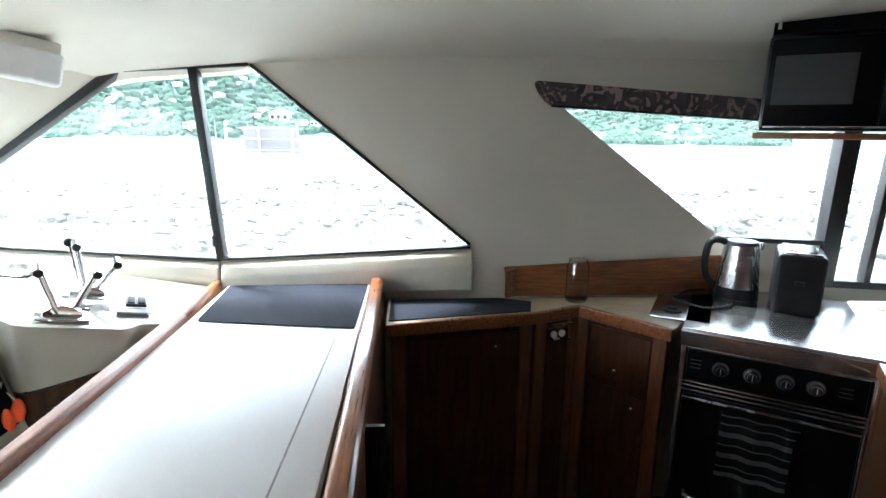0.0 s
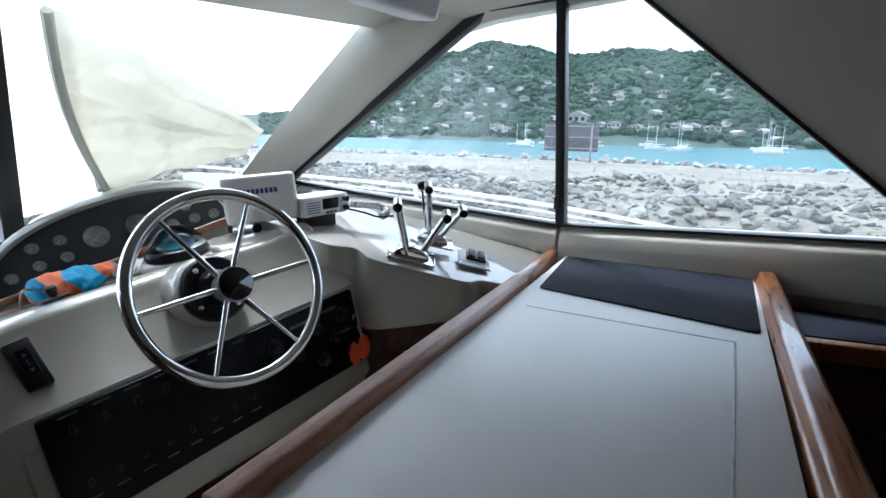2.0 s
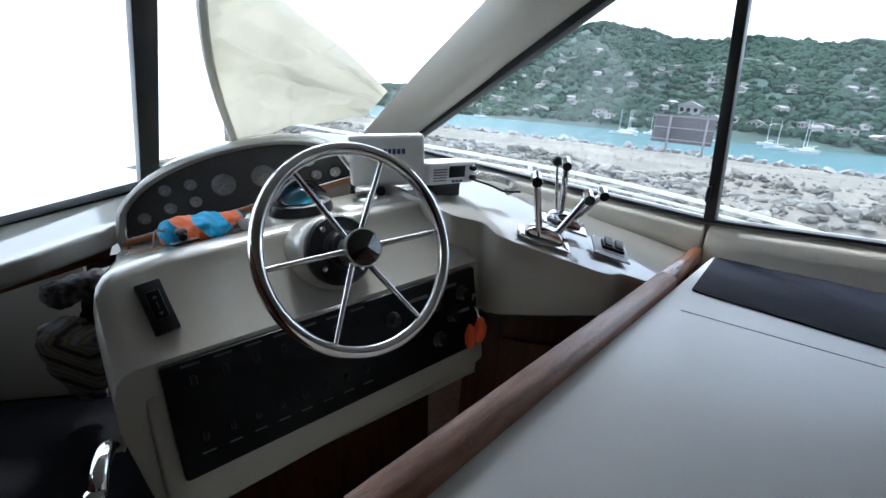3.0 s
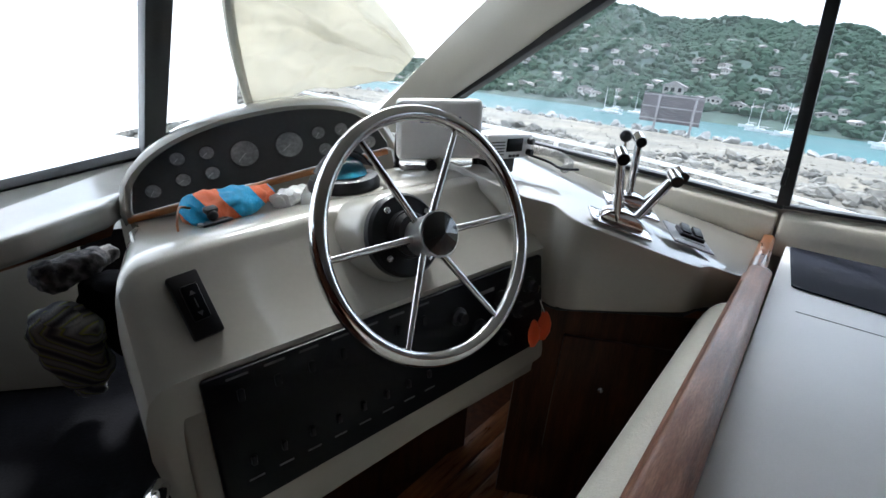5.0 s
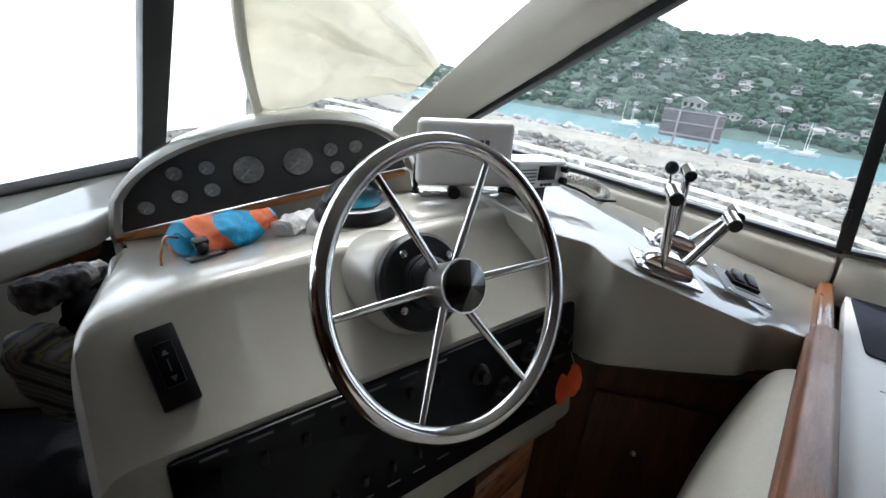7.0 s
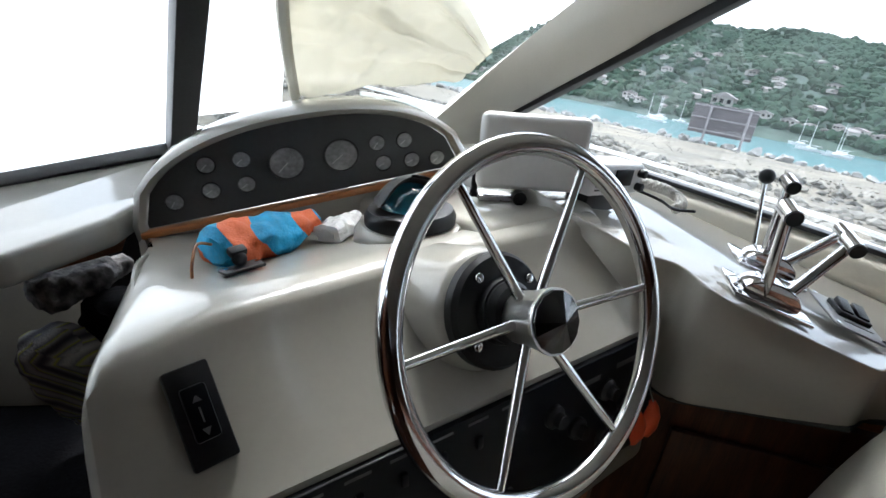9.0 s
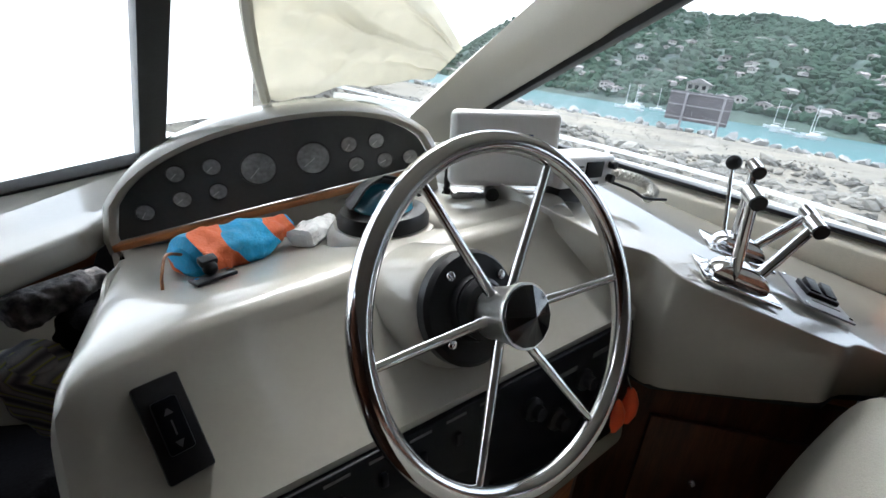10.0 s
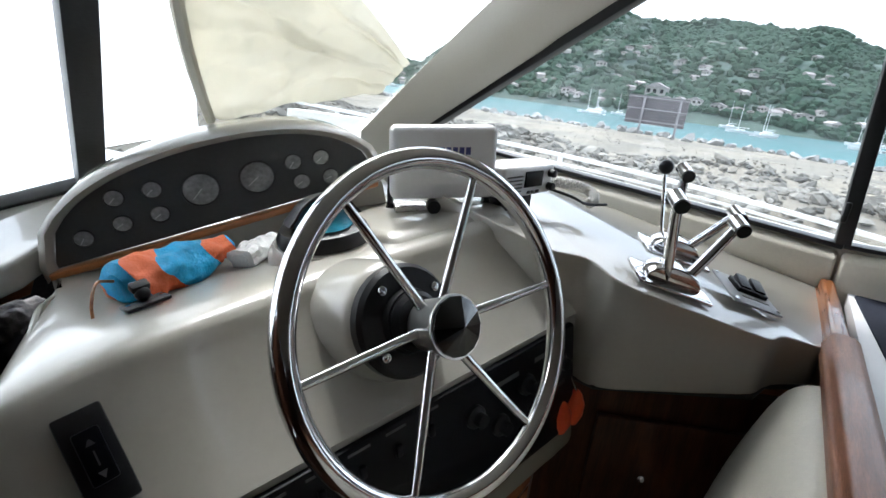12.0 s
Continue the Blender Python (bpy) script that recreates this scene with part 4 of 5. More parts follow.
for i, (x, z) in enumerate(((0.09, -0.06), (0.14, -0.10), (0.20, -0.06), (0.25, -0.10), (0.205, -0.145), (0.28, -0.055))):
    part("knob", lathe([(0.0, 0.0), (0.017, 0.0), (0.017, 0.006), (0.011, 0.010), (0.010, 0.020), (0.0, 0.021)], FACE @ pose(x, z, 0.024), 20), PLASTIC, console)
for x, z, w in ((0.16, -0.035, 0.05), (0.245, -0.030, 0.045), (0.285, -0.10, 0.03)):
    part("print_bar", box(w, 0.008, 0.0006, FACE @ pose(x, z, 0.0243)), DIMPRINT, console)

floats = thing("key_floats", "two orange foam key floats hanging from the ignition", "key float", at=pose(0.476, 0.374, 0.945))
for dx, dz in ((-0.010, -0.006), (0.016, 0.006)):
    part("float", lathe([(0.0, -0.034), (0.013, -0.028), (0.019, -0.010), (0.018, 0.010), (0.010, 0.026), (0.004, 0.032), (0.0, 0.033)], pose(dx, -dx * 0.4, dz, 0, 8 if dx > 0 else -6)), FLOATO, floats)
    part("chain", tube([(dx, -dx * 0.4, dz + 0.032), (0.0, 0.008, 0.075)], 0.0015, 6), CHROME, floats)
part("key", box(0.012, 0.010, 0.028, pose(0.0, 0.012, 0.085), 0.002), CHROME, floats)

# stainless grab rail by the companionway
grab = part("grab_rail", tube(spline([(-0.335, 0.36, 0.10), (-0.330, 0.36, 0.90), (-0.322, 0.365, 1.0), (-0.300, 0.40, 1.02), (-0.275, 0.44, 0.995), (-0.262, 0.47, 0.97)], 8), 0.011, 12), CHROME)
tagged(grab, "bent polished stainless grab rail beside the console", "grab rail")

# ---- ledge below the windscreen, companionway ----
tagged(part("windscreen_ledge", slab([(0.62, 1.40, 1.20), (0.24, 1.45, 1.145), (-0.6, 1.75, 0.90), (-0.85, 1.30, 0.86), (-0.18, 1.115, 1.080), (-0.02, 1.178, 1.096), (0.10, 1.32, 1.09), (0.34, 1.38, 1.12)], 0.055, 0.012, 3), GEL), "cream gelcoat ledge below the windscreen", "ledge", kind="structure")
tagged(part("ledge_trim", slab([(0.02, 1.22, 1.040), (-0.62, 1.32, 0.88), (-0.62, 1.35, 0.84), (0.02, 1.25, 1.0)], 0.02), TEAK), "teak strip under the ledge", "trim", kind="structure")
tagged(part("berth_side", slab([(0.05, 1.55, 0.95), (-0.25, 1.75, 0.86), (-0.25, 1.75, 0.45), (0.05, 1.55, 0.45)], 0.03), GEL), "cream moulded lining of the fore cabin", "wall", kind="structure")
towel = part("striped_towel", bundle(0.34, 0.075, 5.0, None), STRIPED, smooth=1.5)
towel.matrix_world = pose(-0.04, 1.36, 0.66, 0, 62, 55)
tagged(towel, "crumpled grey and yellow striped towel in the companionway", "towel")
pill = part("patterned_bag", bundle(0.20, 0.05, 11.0, None), material("mottled_fabric", (0.30, 0.28, 0.27), 0.9, scale=45, color2=(0.04, 0.04, 0.045), bump=0.5, bump_scale=150), smooth=1.5)
pill.matrix_world = pose(-0.0, 1.40, 0.885, 0, -8, 15)
tagged(pill, "mottled grey fabric bag below the ledge", "bag")
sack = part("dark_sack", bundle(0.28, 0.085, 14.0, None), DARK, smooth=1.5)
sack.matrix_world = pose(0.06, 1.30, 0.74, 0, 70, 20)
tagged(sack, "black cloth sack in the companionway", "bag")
# sole painted near-black to give the companionway's shade
tagged(part("companionway_floor", box(0.9, 1.4, 0.04, pose(-0.2, 1.25, 0.42)), DARK), "companionway sole, coloured black for shade", "floor", kind="structure")
cushion = part("green_bag", bundle(0.22, 0.07, 19.0, None), GREEN, smooth=1.2)
cushion.matrix_world = pose(0.80, 0.33, 0.49, 0, 0, 30)
tagged(cushion, "crumpled dark green plastic bag on the footwell floor", "bag")

# unseen slab and panel added to keep windscreen light off the companionway
tagged(part("port_light_block", slab([(-0.56, 1.76, 0.905), (-2.2, 1.95, 0.80), (-2.2, 1.15, 0.80), (-0.84, 1.27, 0.855)], 0.05), GEL), "unseen cream slab added to port to block windscreen light", "ledge", kind="structure")
tagged(part("bulkhead", box(1.5, 0.04, 0.75, pose(-1.46, 1.24, 0.46)), CABINET), "unseen dark panel added below it to block light", "wall", kind="structure")

# ---- white box under the headliner ----
cbox = thing("ceiling_box", "white plastic box fixed under the headliner", "box", at=pose(0.80, 0.46, 1.893, 10, 8, -32))
part("body", box(0.22, 0.18, 0.100, pose(0, 0, -0.012), 0.018, 4), WHITEP, cbox)
part("back_plate", box(0.20, 0.16, 0.030, pose(0, 0, 0.050), 0.006), LINER, cbox, "cream mounting plate")

# ---- galley ----
GZ = 1.05
galley_top = part("worktop", prism([(0.835, -0.60), (0.93, -1.134), (1.005, -1.325), (0.757, -1.56), (0.785, -1.60), (1.118, -1.88), (1.118, -0.60)], 0.03, pose(0, 0, GZ - 0.03), 0.004), CREAMP)
tagged(galley_top, "cream galley worktop with varnished teak edging", "worktop")


def edging(a, b_, name, parent, m=TEAK, w=0.022, h=0.045, top=GZ + 0.006):
    p, q = Vector((*a, top - h / 2)), Vector((*b_, top - h / 2))
    return part(name, box((q - p).length, w, h, axes((p + q) / 2, q - p), 0.005, 3), m, parent)


edging((0.825, -0.60), (0.922, -1.134), "edging", galley_top)
edging((0.920, -1.130), (0.998, -1.322), "edging", galley_top)
edging((1.002, -1.318), (0.745, -1.562), "edging", galley_top)
gm = part("mat", prism([(0.862, -0.61), (0.945, -1.125), (1.05, -1.15), (1.10, -1.03), (1.085, -0.61)], 0.004, pose(0, 0, GZ + 0.001)), MAT)
tagged(gm, "dark grey non-slip mat on the galley worktop", "mat")
trim = thing("backsplash", "varnished teak board along the galley wall", "trim", kind="structure")
part("board", slab([(1.114, -1.075, 1.06), (1.114, -1.925, 1.06), (1.114, -1.925, 1.222), (1.114, -1.05, 1.178)], -0.014, 0.003), TEAK_Y, trim)
part("board_end", box(0.014, 0.045, 0.11, pose(1.092, -1.075, 1.115, 0, 0, 30), 0.003), TEAK_Y, trim)


def cabinet(a, b_, z0, z1, name, label, doors=1, drawer=False):
    """A cabinet unit whose front runs from a to b_ in plan."""
    p, q = Vector((*a, 0)), Vector((*b_, 0))
    L = (q - p).length
    f = axes(p, q - p)
    c = thing(name, label, "cabinet", at=f)
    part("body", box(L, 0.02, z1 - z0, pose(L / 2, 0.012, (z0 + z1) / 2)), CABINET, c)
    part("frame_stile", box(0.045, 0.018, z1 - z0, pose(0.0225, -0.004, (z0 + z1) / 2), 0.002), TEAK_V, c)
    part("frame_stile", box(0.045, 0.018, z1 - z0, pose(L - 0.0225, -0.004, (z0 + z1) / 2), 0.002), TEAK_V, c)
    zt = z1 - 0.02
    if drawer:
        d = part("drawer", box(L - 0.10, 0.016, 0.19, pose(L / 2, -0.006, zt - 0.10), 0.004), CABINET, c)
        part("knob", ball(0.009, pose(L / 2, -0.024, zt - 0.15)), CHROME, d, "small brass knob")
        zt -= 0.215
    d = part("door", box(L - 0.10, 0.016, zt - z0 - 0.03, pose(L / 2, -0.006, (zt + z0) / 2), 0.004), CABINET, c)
    part("knob", ball(0.009, pose(L * 0.72, -0.024, zt - 0.06)), CHROME, d, "small brass knob")
    return c


cabinet((0.850, -0.62), (0.935, -1.128), 0.12, 1.02, "cabinet", "dark teak galley cabinet with knob")
cabinet((0.936, -1.140), (1.000, -1.322), 0.12, 1.02, "cabinet", "narrow dark teak galley cabinet")
cabinet((1.000, -1.325), (0.760, -1.556), 0.12, 1.02, "cabinet", "varnished teak drawer cabinet beside the oven", drawer=True)
sock = thing("power_socket", "white twin power socket on the cabinet front", "socket", at=axes((0.938, -1.215, 0.975), (0.064, -0.182, 0)))
part("plate", box(0.075, 0.008, 0.050, pose(0, -0.018, 0), 0.003), BRUSHED, sock)
for dx in (-0.018, 0.018):
    part("outlet", cyl(0.013, 0.006, pose(dx, -0.021, 0, 90), n=16), WHITEP, sock)
part("lip", box(0.09, 0.012, 0.006, pose(0.02, -0.02, 0.034), 0.002), BRUSHED, sock)

# cooker
SATIN = material("satin_steel", (0.50, 0.50, 0.51), 0.20, metal=0.95, var=0.04, scale=6, stretch=(1, 10, 1))
FL, FR = Vector((0.760, -1.605, 0)), Vector((0.475, -2.058, 0))
CW = (FR - FL).length
COOK = axes(FL, FR - FL)
cooker = thing("cooker", "stainless cooker with a black oven front", "cooker", at=COOK)
part("hob", box(CW + 0.01, 0.62, 0.022, pose(CW / 2, 0.30, GZ - 0.002), 0.006, 3), SATIN, cooker, "brushed stainless hob top")
part("front_lip", box(CW + 0.012, 0.014, 0.055, pose(CW / 2, -0.008, GZ - 0.024), 0.005, 3), SATIN, cooker)
part("body", box(CW, 0.60, 0.80, pose(CW / 2, 0.312, 0.62)), PLASTIC, cooker)
for x in (0.008, CW - 0.008):
    part("side_trim", box(0.016, 0.02, 0.62, pose(x, 0.0, 0.69), 0.003), SATIN, cooker)
ctl = part("control_panel", box(CW - 0.045, 0.016, 0.105, pose(CW / 2, 0.0, 0.935), 0.003), PANELB, cooker, "black control panel")
for x in (0.125, 0.215, 0.305, 0.385):
    k = part("knob", lathe([(0.0, 0.0), (0.021, 0.0), (0.020, 0.012), (0.014, 0.016), (0.013, 0.026), (0.0, 0.027)], pose(x, -0.008, 0.935, 90), 22), PLASTIC, cooker)
    part("dial_mark", lathe([(0.024, 0.0), (0.0255, 0.0), (0.0255, 0.0012), (0.024, 0.0012)], pose(x, -0.0082, 0.935, 90), 22), DIMPRINT, k)
    part("pointer", box(0.002, 0.002, 0.018, pose(x, -0.036, 0.938)), PRINT, k)
for x in (0.05, 0.46):
    for i in range(3):
        part("print_bar", box(0.035, 0.001, 0.002, pose(x, -0.0085, 0.952 - 0.014 * i)), DIMPRINT, cooker)
for z in (0.995, 0.872, 0.858, 0.842):
    part("trim_strip", box(CW - 0.03, 0.02, 0.006, pose(CW / 2, -0.003, z), 0.002), SATIN, cooker)
door = part("oven_door", box(CW - 0.04, 0.022, 0.40, pose(CW / 2, -0.002, 0.625), 0.006), PANELB, cooker, "black glass oven door")
part("door_frame", box(CW - 0.04, 0.006, 0.008, pose(CW / 2, -0.014, 0.815), 0.002), BRUSHED, door)
part("door_handle", tube(spline([(0.06, -0.01, 0.455), (0.07, -0.035, 0.455), (0.12, -0.04, 0.455), (0.40, -0.04, 0.455), (0.45, -0.01, 0.455)], 5), 0.008, 8), BRUSHED, door)
tw = thing("tea_towel", "dark striped tea towel hanging on the oven door", "towel", at=COOK)
b = bmesh.new()
cols = 12
g0 = [[b.verts.new((0.14 + 0.23 * i / cols, -0.022 - 0.006 * math.sin(i * 1.3 + r_ * 0.2), 0.80 - 0.045 * r_)) for i in range(cols + 1)] for r_ in range(9)]
for r0, r1 in zip(g0, g0[1:]):
    for i in range(cols):
        b.faces.new((r0[i], r0[i + 1], r1[i + 1], r1[i]))
r = bmesh.ops.extrude_face_region(b, geom=b.faces[:])
for v in [q for q in r["geom"] if isinstance(q, bmesh.types.BMVert)]:
    v.co.y -= 0.004
part("cloth", b, DARK, tw, smooth=1.5)
for z, h in ((0.785, 0.006), (0.755, 0.006), (0.712, 0.018), (0.680, 0.005), (0.635, 0.018), (0.600, 0.005), (0.565, 0.016)):
    b = bmesh.new()
    lo = [b.verts.new((0.145 + 0.22 * i / 12, -0.0275 - 0.006 * math.sin((i) * 1.3 + (0.8 - z) / 0.045 * 0.2), z)) for i in range(13)]
    hi = [b.verts.new((v.co.x, v.co.y, z + h)) for v in lo]
    for i in range(12):
        b.faces.new((lo[i], lo[i + 1], hi[i + 1], hi[i]))
    part("stripe", b, DIMPRINT, tw, "grey woven stripe")
part("hob_plate", box(0.20, 0.42, 0.010, pose(-0.02, 0.28, GZ + 0.004), 0.004), SATIN, cooker)
for x, y in ((-0.05, 0.16), (-0.03, 0.32)):
    part("burner", lathe([(0.0, 0.0), (0.036, 0.0), (0.034, 0.006), (0.018, 0.007), (0.017, 0.014), (0.0, 0.015)], pose(x, y, GZ + 0.009), 24), PLASTIC, cooker, "black gas burner")

side_unit = cabinet((0.455, -2.05), (0.10, -1.80), 0.12, 1.03, "cabinet", "varnished teak side cabinet next to the cooker")
wt = part("worktop", prism([(0.47, -2.06), (0.10, -1.80), (-0.05, -2.2), (0.4, -2.9), (1.0, -2.9), (1.03, -2.42)], 0.03, pose(0, 0, GZ - 0.028), 0.004), DECK)
tagged(wt, "white galley worktop on the aft side", "worktop")
edging((0.47, -2.045), (0.10, -1.785), "edging", wt)

# kettle
kettle = thing("kettle", "brushed steel electric kettle with black handle", "kettle", at=pose(1.035, -1.955, GZ + 0.010, 0, 0, 72))
part("base", lathe([(0.0, 0.0), (0.078, 0.0), (0.080, 0.016), (0.0, 0.018)]), PLASTIC, kettle)
part("lower_band", lathe([(0.0, 0.018), (0.078, 0.018), (0.077, 0.06), (0.0, 0.06)]), PLASTIC, kettle)
part("body", lathe([(0.0, 0.058), (0.0765, 0.058), (0.068, 0.15), (0.060, 0.222), (0.0, 0.224)], n=40), BRUSHED, kettle)
part("lid", lathe([(0.0, 0.222), (0.060, 0.222), (0.055, 0.236), (0.02, 0.242), (0.0, 0.242)]), PLASTIC, kettle)
part("handle", tube(spline([(0.055, 0.0, 0.228), (0.085, 0, 0.236), (0.112, 0, 0.222), (0.122, 0, 0.17), (0.118, 0, 0.11), (0.10, 0, 0.07), (0.078, 0, 0.055)], 6), lambda s: 0.014, 10), PLASTIC, kettle)
part("spout", prism([(-0.012, -0.05), (0.012, -0.05), (0.02, -0.085)], 0.03, pose(0, 0, 0.20) @ pose(0, 0, 0, 0, 0, -90), 0.004), BRUSHED, kettle)
cabl = part("power_cord", tube(spline([(1.0, -1.93, GZ + 0.016), (0.93, -1.86, GZ + 0.015), (0.93, -1.77, GZ + 0.014), (1.02, -1.73, GZ + 0.018), (1.085, -1.78, GZ + 0.03), (1.10, -1.87, GZ + 0.03)], 7), 0.004, 8), PLASTIC)
cabl.parent = kettle
cabl.matrix_parent_inverse = kettle.matrix_basis.inverted()
tagged(cabl, "looped black power cord")
# toaster
toaster = thing("toaster", "black two-slice toaster with a steel top", "toaster", at=axes((0.915, -2.105, GZ + 0.010), (-0.55, -0.835, 0)))
part("body", box(0.15, 0.22, 0.215, pose(0, 0.03, 0.110), 0.014, 4), PLASTIC, toaster)
part("top", box(0.115, 0.185, 0.012, pose(0, 0.03, 0.219), 0.004, 3), BRUSHED, toaster)
for dx in (-0.028, 0.028):
    part("slot", box(0.026, 0.14, 0.004, pose(dx, 0.03, 0.226)), PANELB, toaster)
part("lever", box(0.03, 0.016, 0.012, pose(0.0, -0.086, 0.12), 0.003), PLASTIC, toaster)
# glass jar on the worktop, sponge bottle, brush
jar = thing("glass_jar", "clear ribbed glass jar on the galley worktop", "jar", at=pose(1.075, -1.335, GZ))
part("glass", lathe([(0.0, 0.0), (0.040, 0.0), (0.043, 0.01), (0.043, 0.14), (0.036, 0.155), (0.036, 0.165), (0.032, 0.165), (0.032, 0.153), (0.039, 0.138), (0.039, 0.012), (0.0, 0.010)], n=20), CLEAR, jar)
bottle = thing("washing_up_bottle", "orange washing-up liquid bottle on the worktop", "bottle", at=pose(0.445, -2.145, GZ + 0.002))
part("body", lathe([(0.0, 0.0), (0.036, 0.0), (0.040, 0.02), (0.038, 0.10), (0.026, 0.14), (0.014, 0.155), (0.0, 0.156)], Matrix.Diagonal((1, 0.7, 1, 1))), FLOATO, bottle)
part("cap", cyl(0.014, 0.03, pose(0, 0, 0.154), n=16, w=0.003), WHITEP, bottle)
brush = thing("grill_pan_handle", "dark folded handles with a pale wooden stick", "utensil", at=pose(0.80, -2.50, GZ + 0.012, 0, 0, 35))
part("stick", box(0.34, 0.014, 0.010, pose(-0.05, 0.04, 0.01), 0.004), CREAMP, brush)
part("head", box(0.16, 0.05, 0.028, pose(0.02, -0.02, 0.014), 0.01, 3), PLASTIC, brush)

# floral pelmet
pelmet = part("pelmet", holed(rounded([(-1.135, 1.875), (-1.165, 1.815), (-1.21, 1.785), (-2.2, 1.735), (-2.2, 1.81)], [0.02, 0.03, 0.02, 0.0, 0.0]), [], 0.03, lambda y, z, d: Vector((WALL - 0.004 - d, y, z))), FLORAL)
part("piping", tube([(WALL - 0.036, -1.20, 1.786), (WALL - 0.036, -1.7, 1.7605), (WALL - 0.036, -2.19, 1.7355)], 0.004, 6), DARK, pelmet, "dark corded edge")
tagged(pelmet, "dark floral fabric pelmet over the galley window", "pelmet")
# microwave in its cupboard
MW = axes((0.868, -1.836, 1.68), (-0.55, -0.835, 0))
mw_shelf = thing("wall_cupboard", "teak shelf and dark cupboard holding the microwave", "cupboard", at=MW)
part("shelf", box(0.62, 0.40, 0.020, pose(0.30, 0.19, 0.010), 0.003), TEAK, mw_shelf)
part("upper", box(0.60, 0.38, 0.12, pose(0.31, 0.20, 0.385)), PANELB, mw_shelf, "dark cupboard front")
part("lining", slab([(0.03, 0.0, 0.34), (0.03, 0.10, 0.34), (0.03, 0.10, 0.48), (0.03, 0.0, 0.48)], 0.01), LINER, mw_shelf)
microwave = thing("microwave", "black microwave oven on the teak shelf", "microwave", at=MW)
part("body", box(0.52, 0.34, 0.29, pose(0.265, 0.182, 0.172), 0.006), PLASTIC, microwave)
dr = part("door", box(0.30, 0.016, 0.275, pose(0.160, 0.002, 0.172), 0.004), PANELB, microwave)
part("window", box(0.215, 0.004, 0.15, pose(0.135, -0.007, 0.182), 0.002), GREYP, dr, "smoky grey door window")
part("keypad", box(0.16, 0.014, 0.275, pose(0.395, 0.002, 0.172), 0.004), PANELB, microwave)
for r_ in range(4):
    for c_ in range(3):
        part("key", box(0.028, 0.003, 0.010, pose(0.352 + 0.04 * c_, -0.0065, 0.285 - 0.020 * r_), 0.001), GREYP, microwave)
part("label_bar", box(0.10, 0.001, 0.004, pose(0.39, -0.0056, 0.11)), DIMPRINT, microwave)
part("trim_strip", box(0.5, 0.004, 0.006, pose(0.265, -0.008, 0.038), 0.001), BRUSHED, microwave)

# black ribbed hose reel below the counter rail
vent = thing("air_hose", "black ribbed hose with chrome clips beside the counter", "hose", at=pose(0.20, -0.575, 0.90))
for i in range(5):
    part("rib", tube([(0.0, -0.012 - 0.009 * i, 0.16), (0.0, -0.012 - 0.009 * i, -0.30)], 0.006, 8), PLASTIC, vent)
for z in (-0.10, -0.20):
    part("clip", box(0.03, 0.055, 0.02, pose(0.0, -0.030, z), 0.004), CHROME, vent)

# ---- outside: boat ----
fore = part("foredeck", slab([(1.35, 1.5, 0.95), (1.2, 4.6, 0.75), (-1.4, 5.0, 0.7), (-2.4, 1.9, 0.70), (0.0, 1.75, 0.92)], 0.06), DECK)
tagged(fore, "white moulded foredeck", "deck", kind="structure")
sd = part("side_deck", box(0.55, 9.0, 0.05, pose(1.52, -0.6, 0.62), 0.01), DECK)
tagged(sd, "white side deck along the cabin", "deck", kind="structure")
tagged(part("hull", box(0.05, 9.2, 1.9, pose(1.80, -0.6, -0.32), 0.01), DECK), "white hull side", "hull", kind="structure")
handrail = thing("deck_rail", "white tubular deck rail with stanchions", "rail")
part("top_rail", tube(spline([(1.8, 3.2, 1.25), (1.8, 1.8, 1.232), (1.8, 0.97, 1.215), (1.8, 0.43, 1.188), (1.8, 0.0, 1.152), (1.8, -0.50, 1.098), (1.8, -0.95, 1.06), (1.8, -1.4, 0.92), (1.8, -1.6, 0.66)], 8), 0.0090, 10), ALU, handrail)
part("mid_rail", tube(spline([(1.8, 1.8, 1.196), (1.8, 0.97, 1.180), (1.8, 0.43, 1.155), (1.8, 0.0, 1.118), (1.8, -0.50, 1.062), (1.8, -1.25, 1.0)], 6), 0.0058, 8), ALU, handrail)
for y, z in ((2.3, 1.235), (0.98, 1.21), (-0.42, 1.10)):
    part("stanchion", tube([(1.8, y, z), (1.79, y - 0.10, 0.64)], 0.011, 8), ALU, handrail)

# canvas cover on the windscreen's outside
bm = bmesh.new()
NU, NV = 80, 64
cg = []
for j in range(NV + 1):
    t = j / NV
    row = []
    for i in range(NU + 1):
        s_ = i / NU
        xl, zl = 0.445 - 0.295 * t - 0.03 * math.sin(math.pi * t), 1.282 + 0.45 * t
        xr, zr = 0.900 + 0.04 * t, 1.385 + 0.075 * t
        x, z = xl + (xr - xl) * s_, zl + (zr - zl) * s_ + (0.03 * t - 0.012) * math.sin(math.pi * s_)
        d = 0.040 + 0.026 * noise.noise((x * 5, z * 13, 0.3)) + 0.012 * noise.noise((x * 22, z * 30, 2.0)) + 0.012 * math.sin((z * 2.2 + x) * 26) * noise.noise((x * 3, z * 3, 9)) + 0.030 * (abs(noise.noise((x * 3.0 + z * 2, z * 9 - x * 3, 5.5))) ** 0.6)
        for t0, lean, amp in ((0.22, -0.05, 0.016), (0.45, 0.10, -0.018), (0.60, -0.12, 0.020), (0.74, 0.05, 0.018), (0.86, -0.04, -0.014)):
            fold = t - t0 - lean * s_ - 0.035 * noise.noise((s_ * 4, t0 * 9, 1.1))
            d += amp * math.exp(-(fold / 0.022) ** 2) * (0.5 + 0.5 * math.sin(s_ * 5 + t0 * 12))
        row.append(bm.verts.new(screen(x, z, d)))
    cg.append(row)
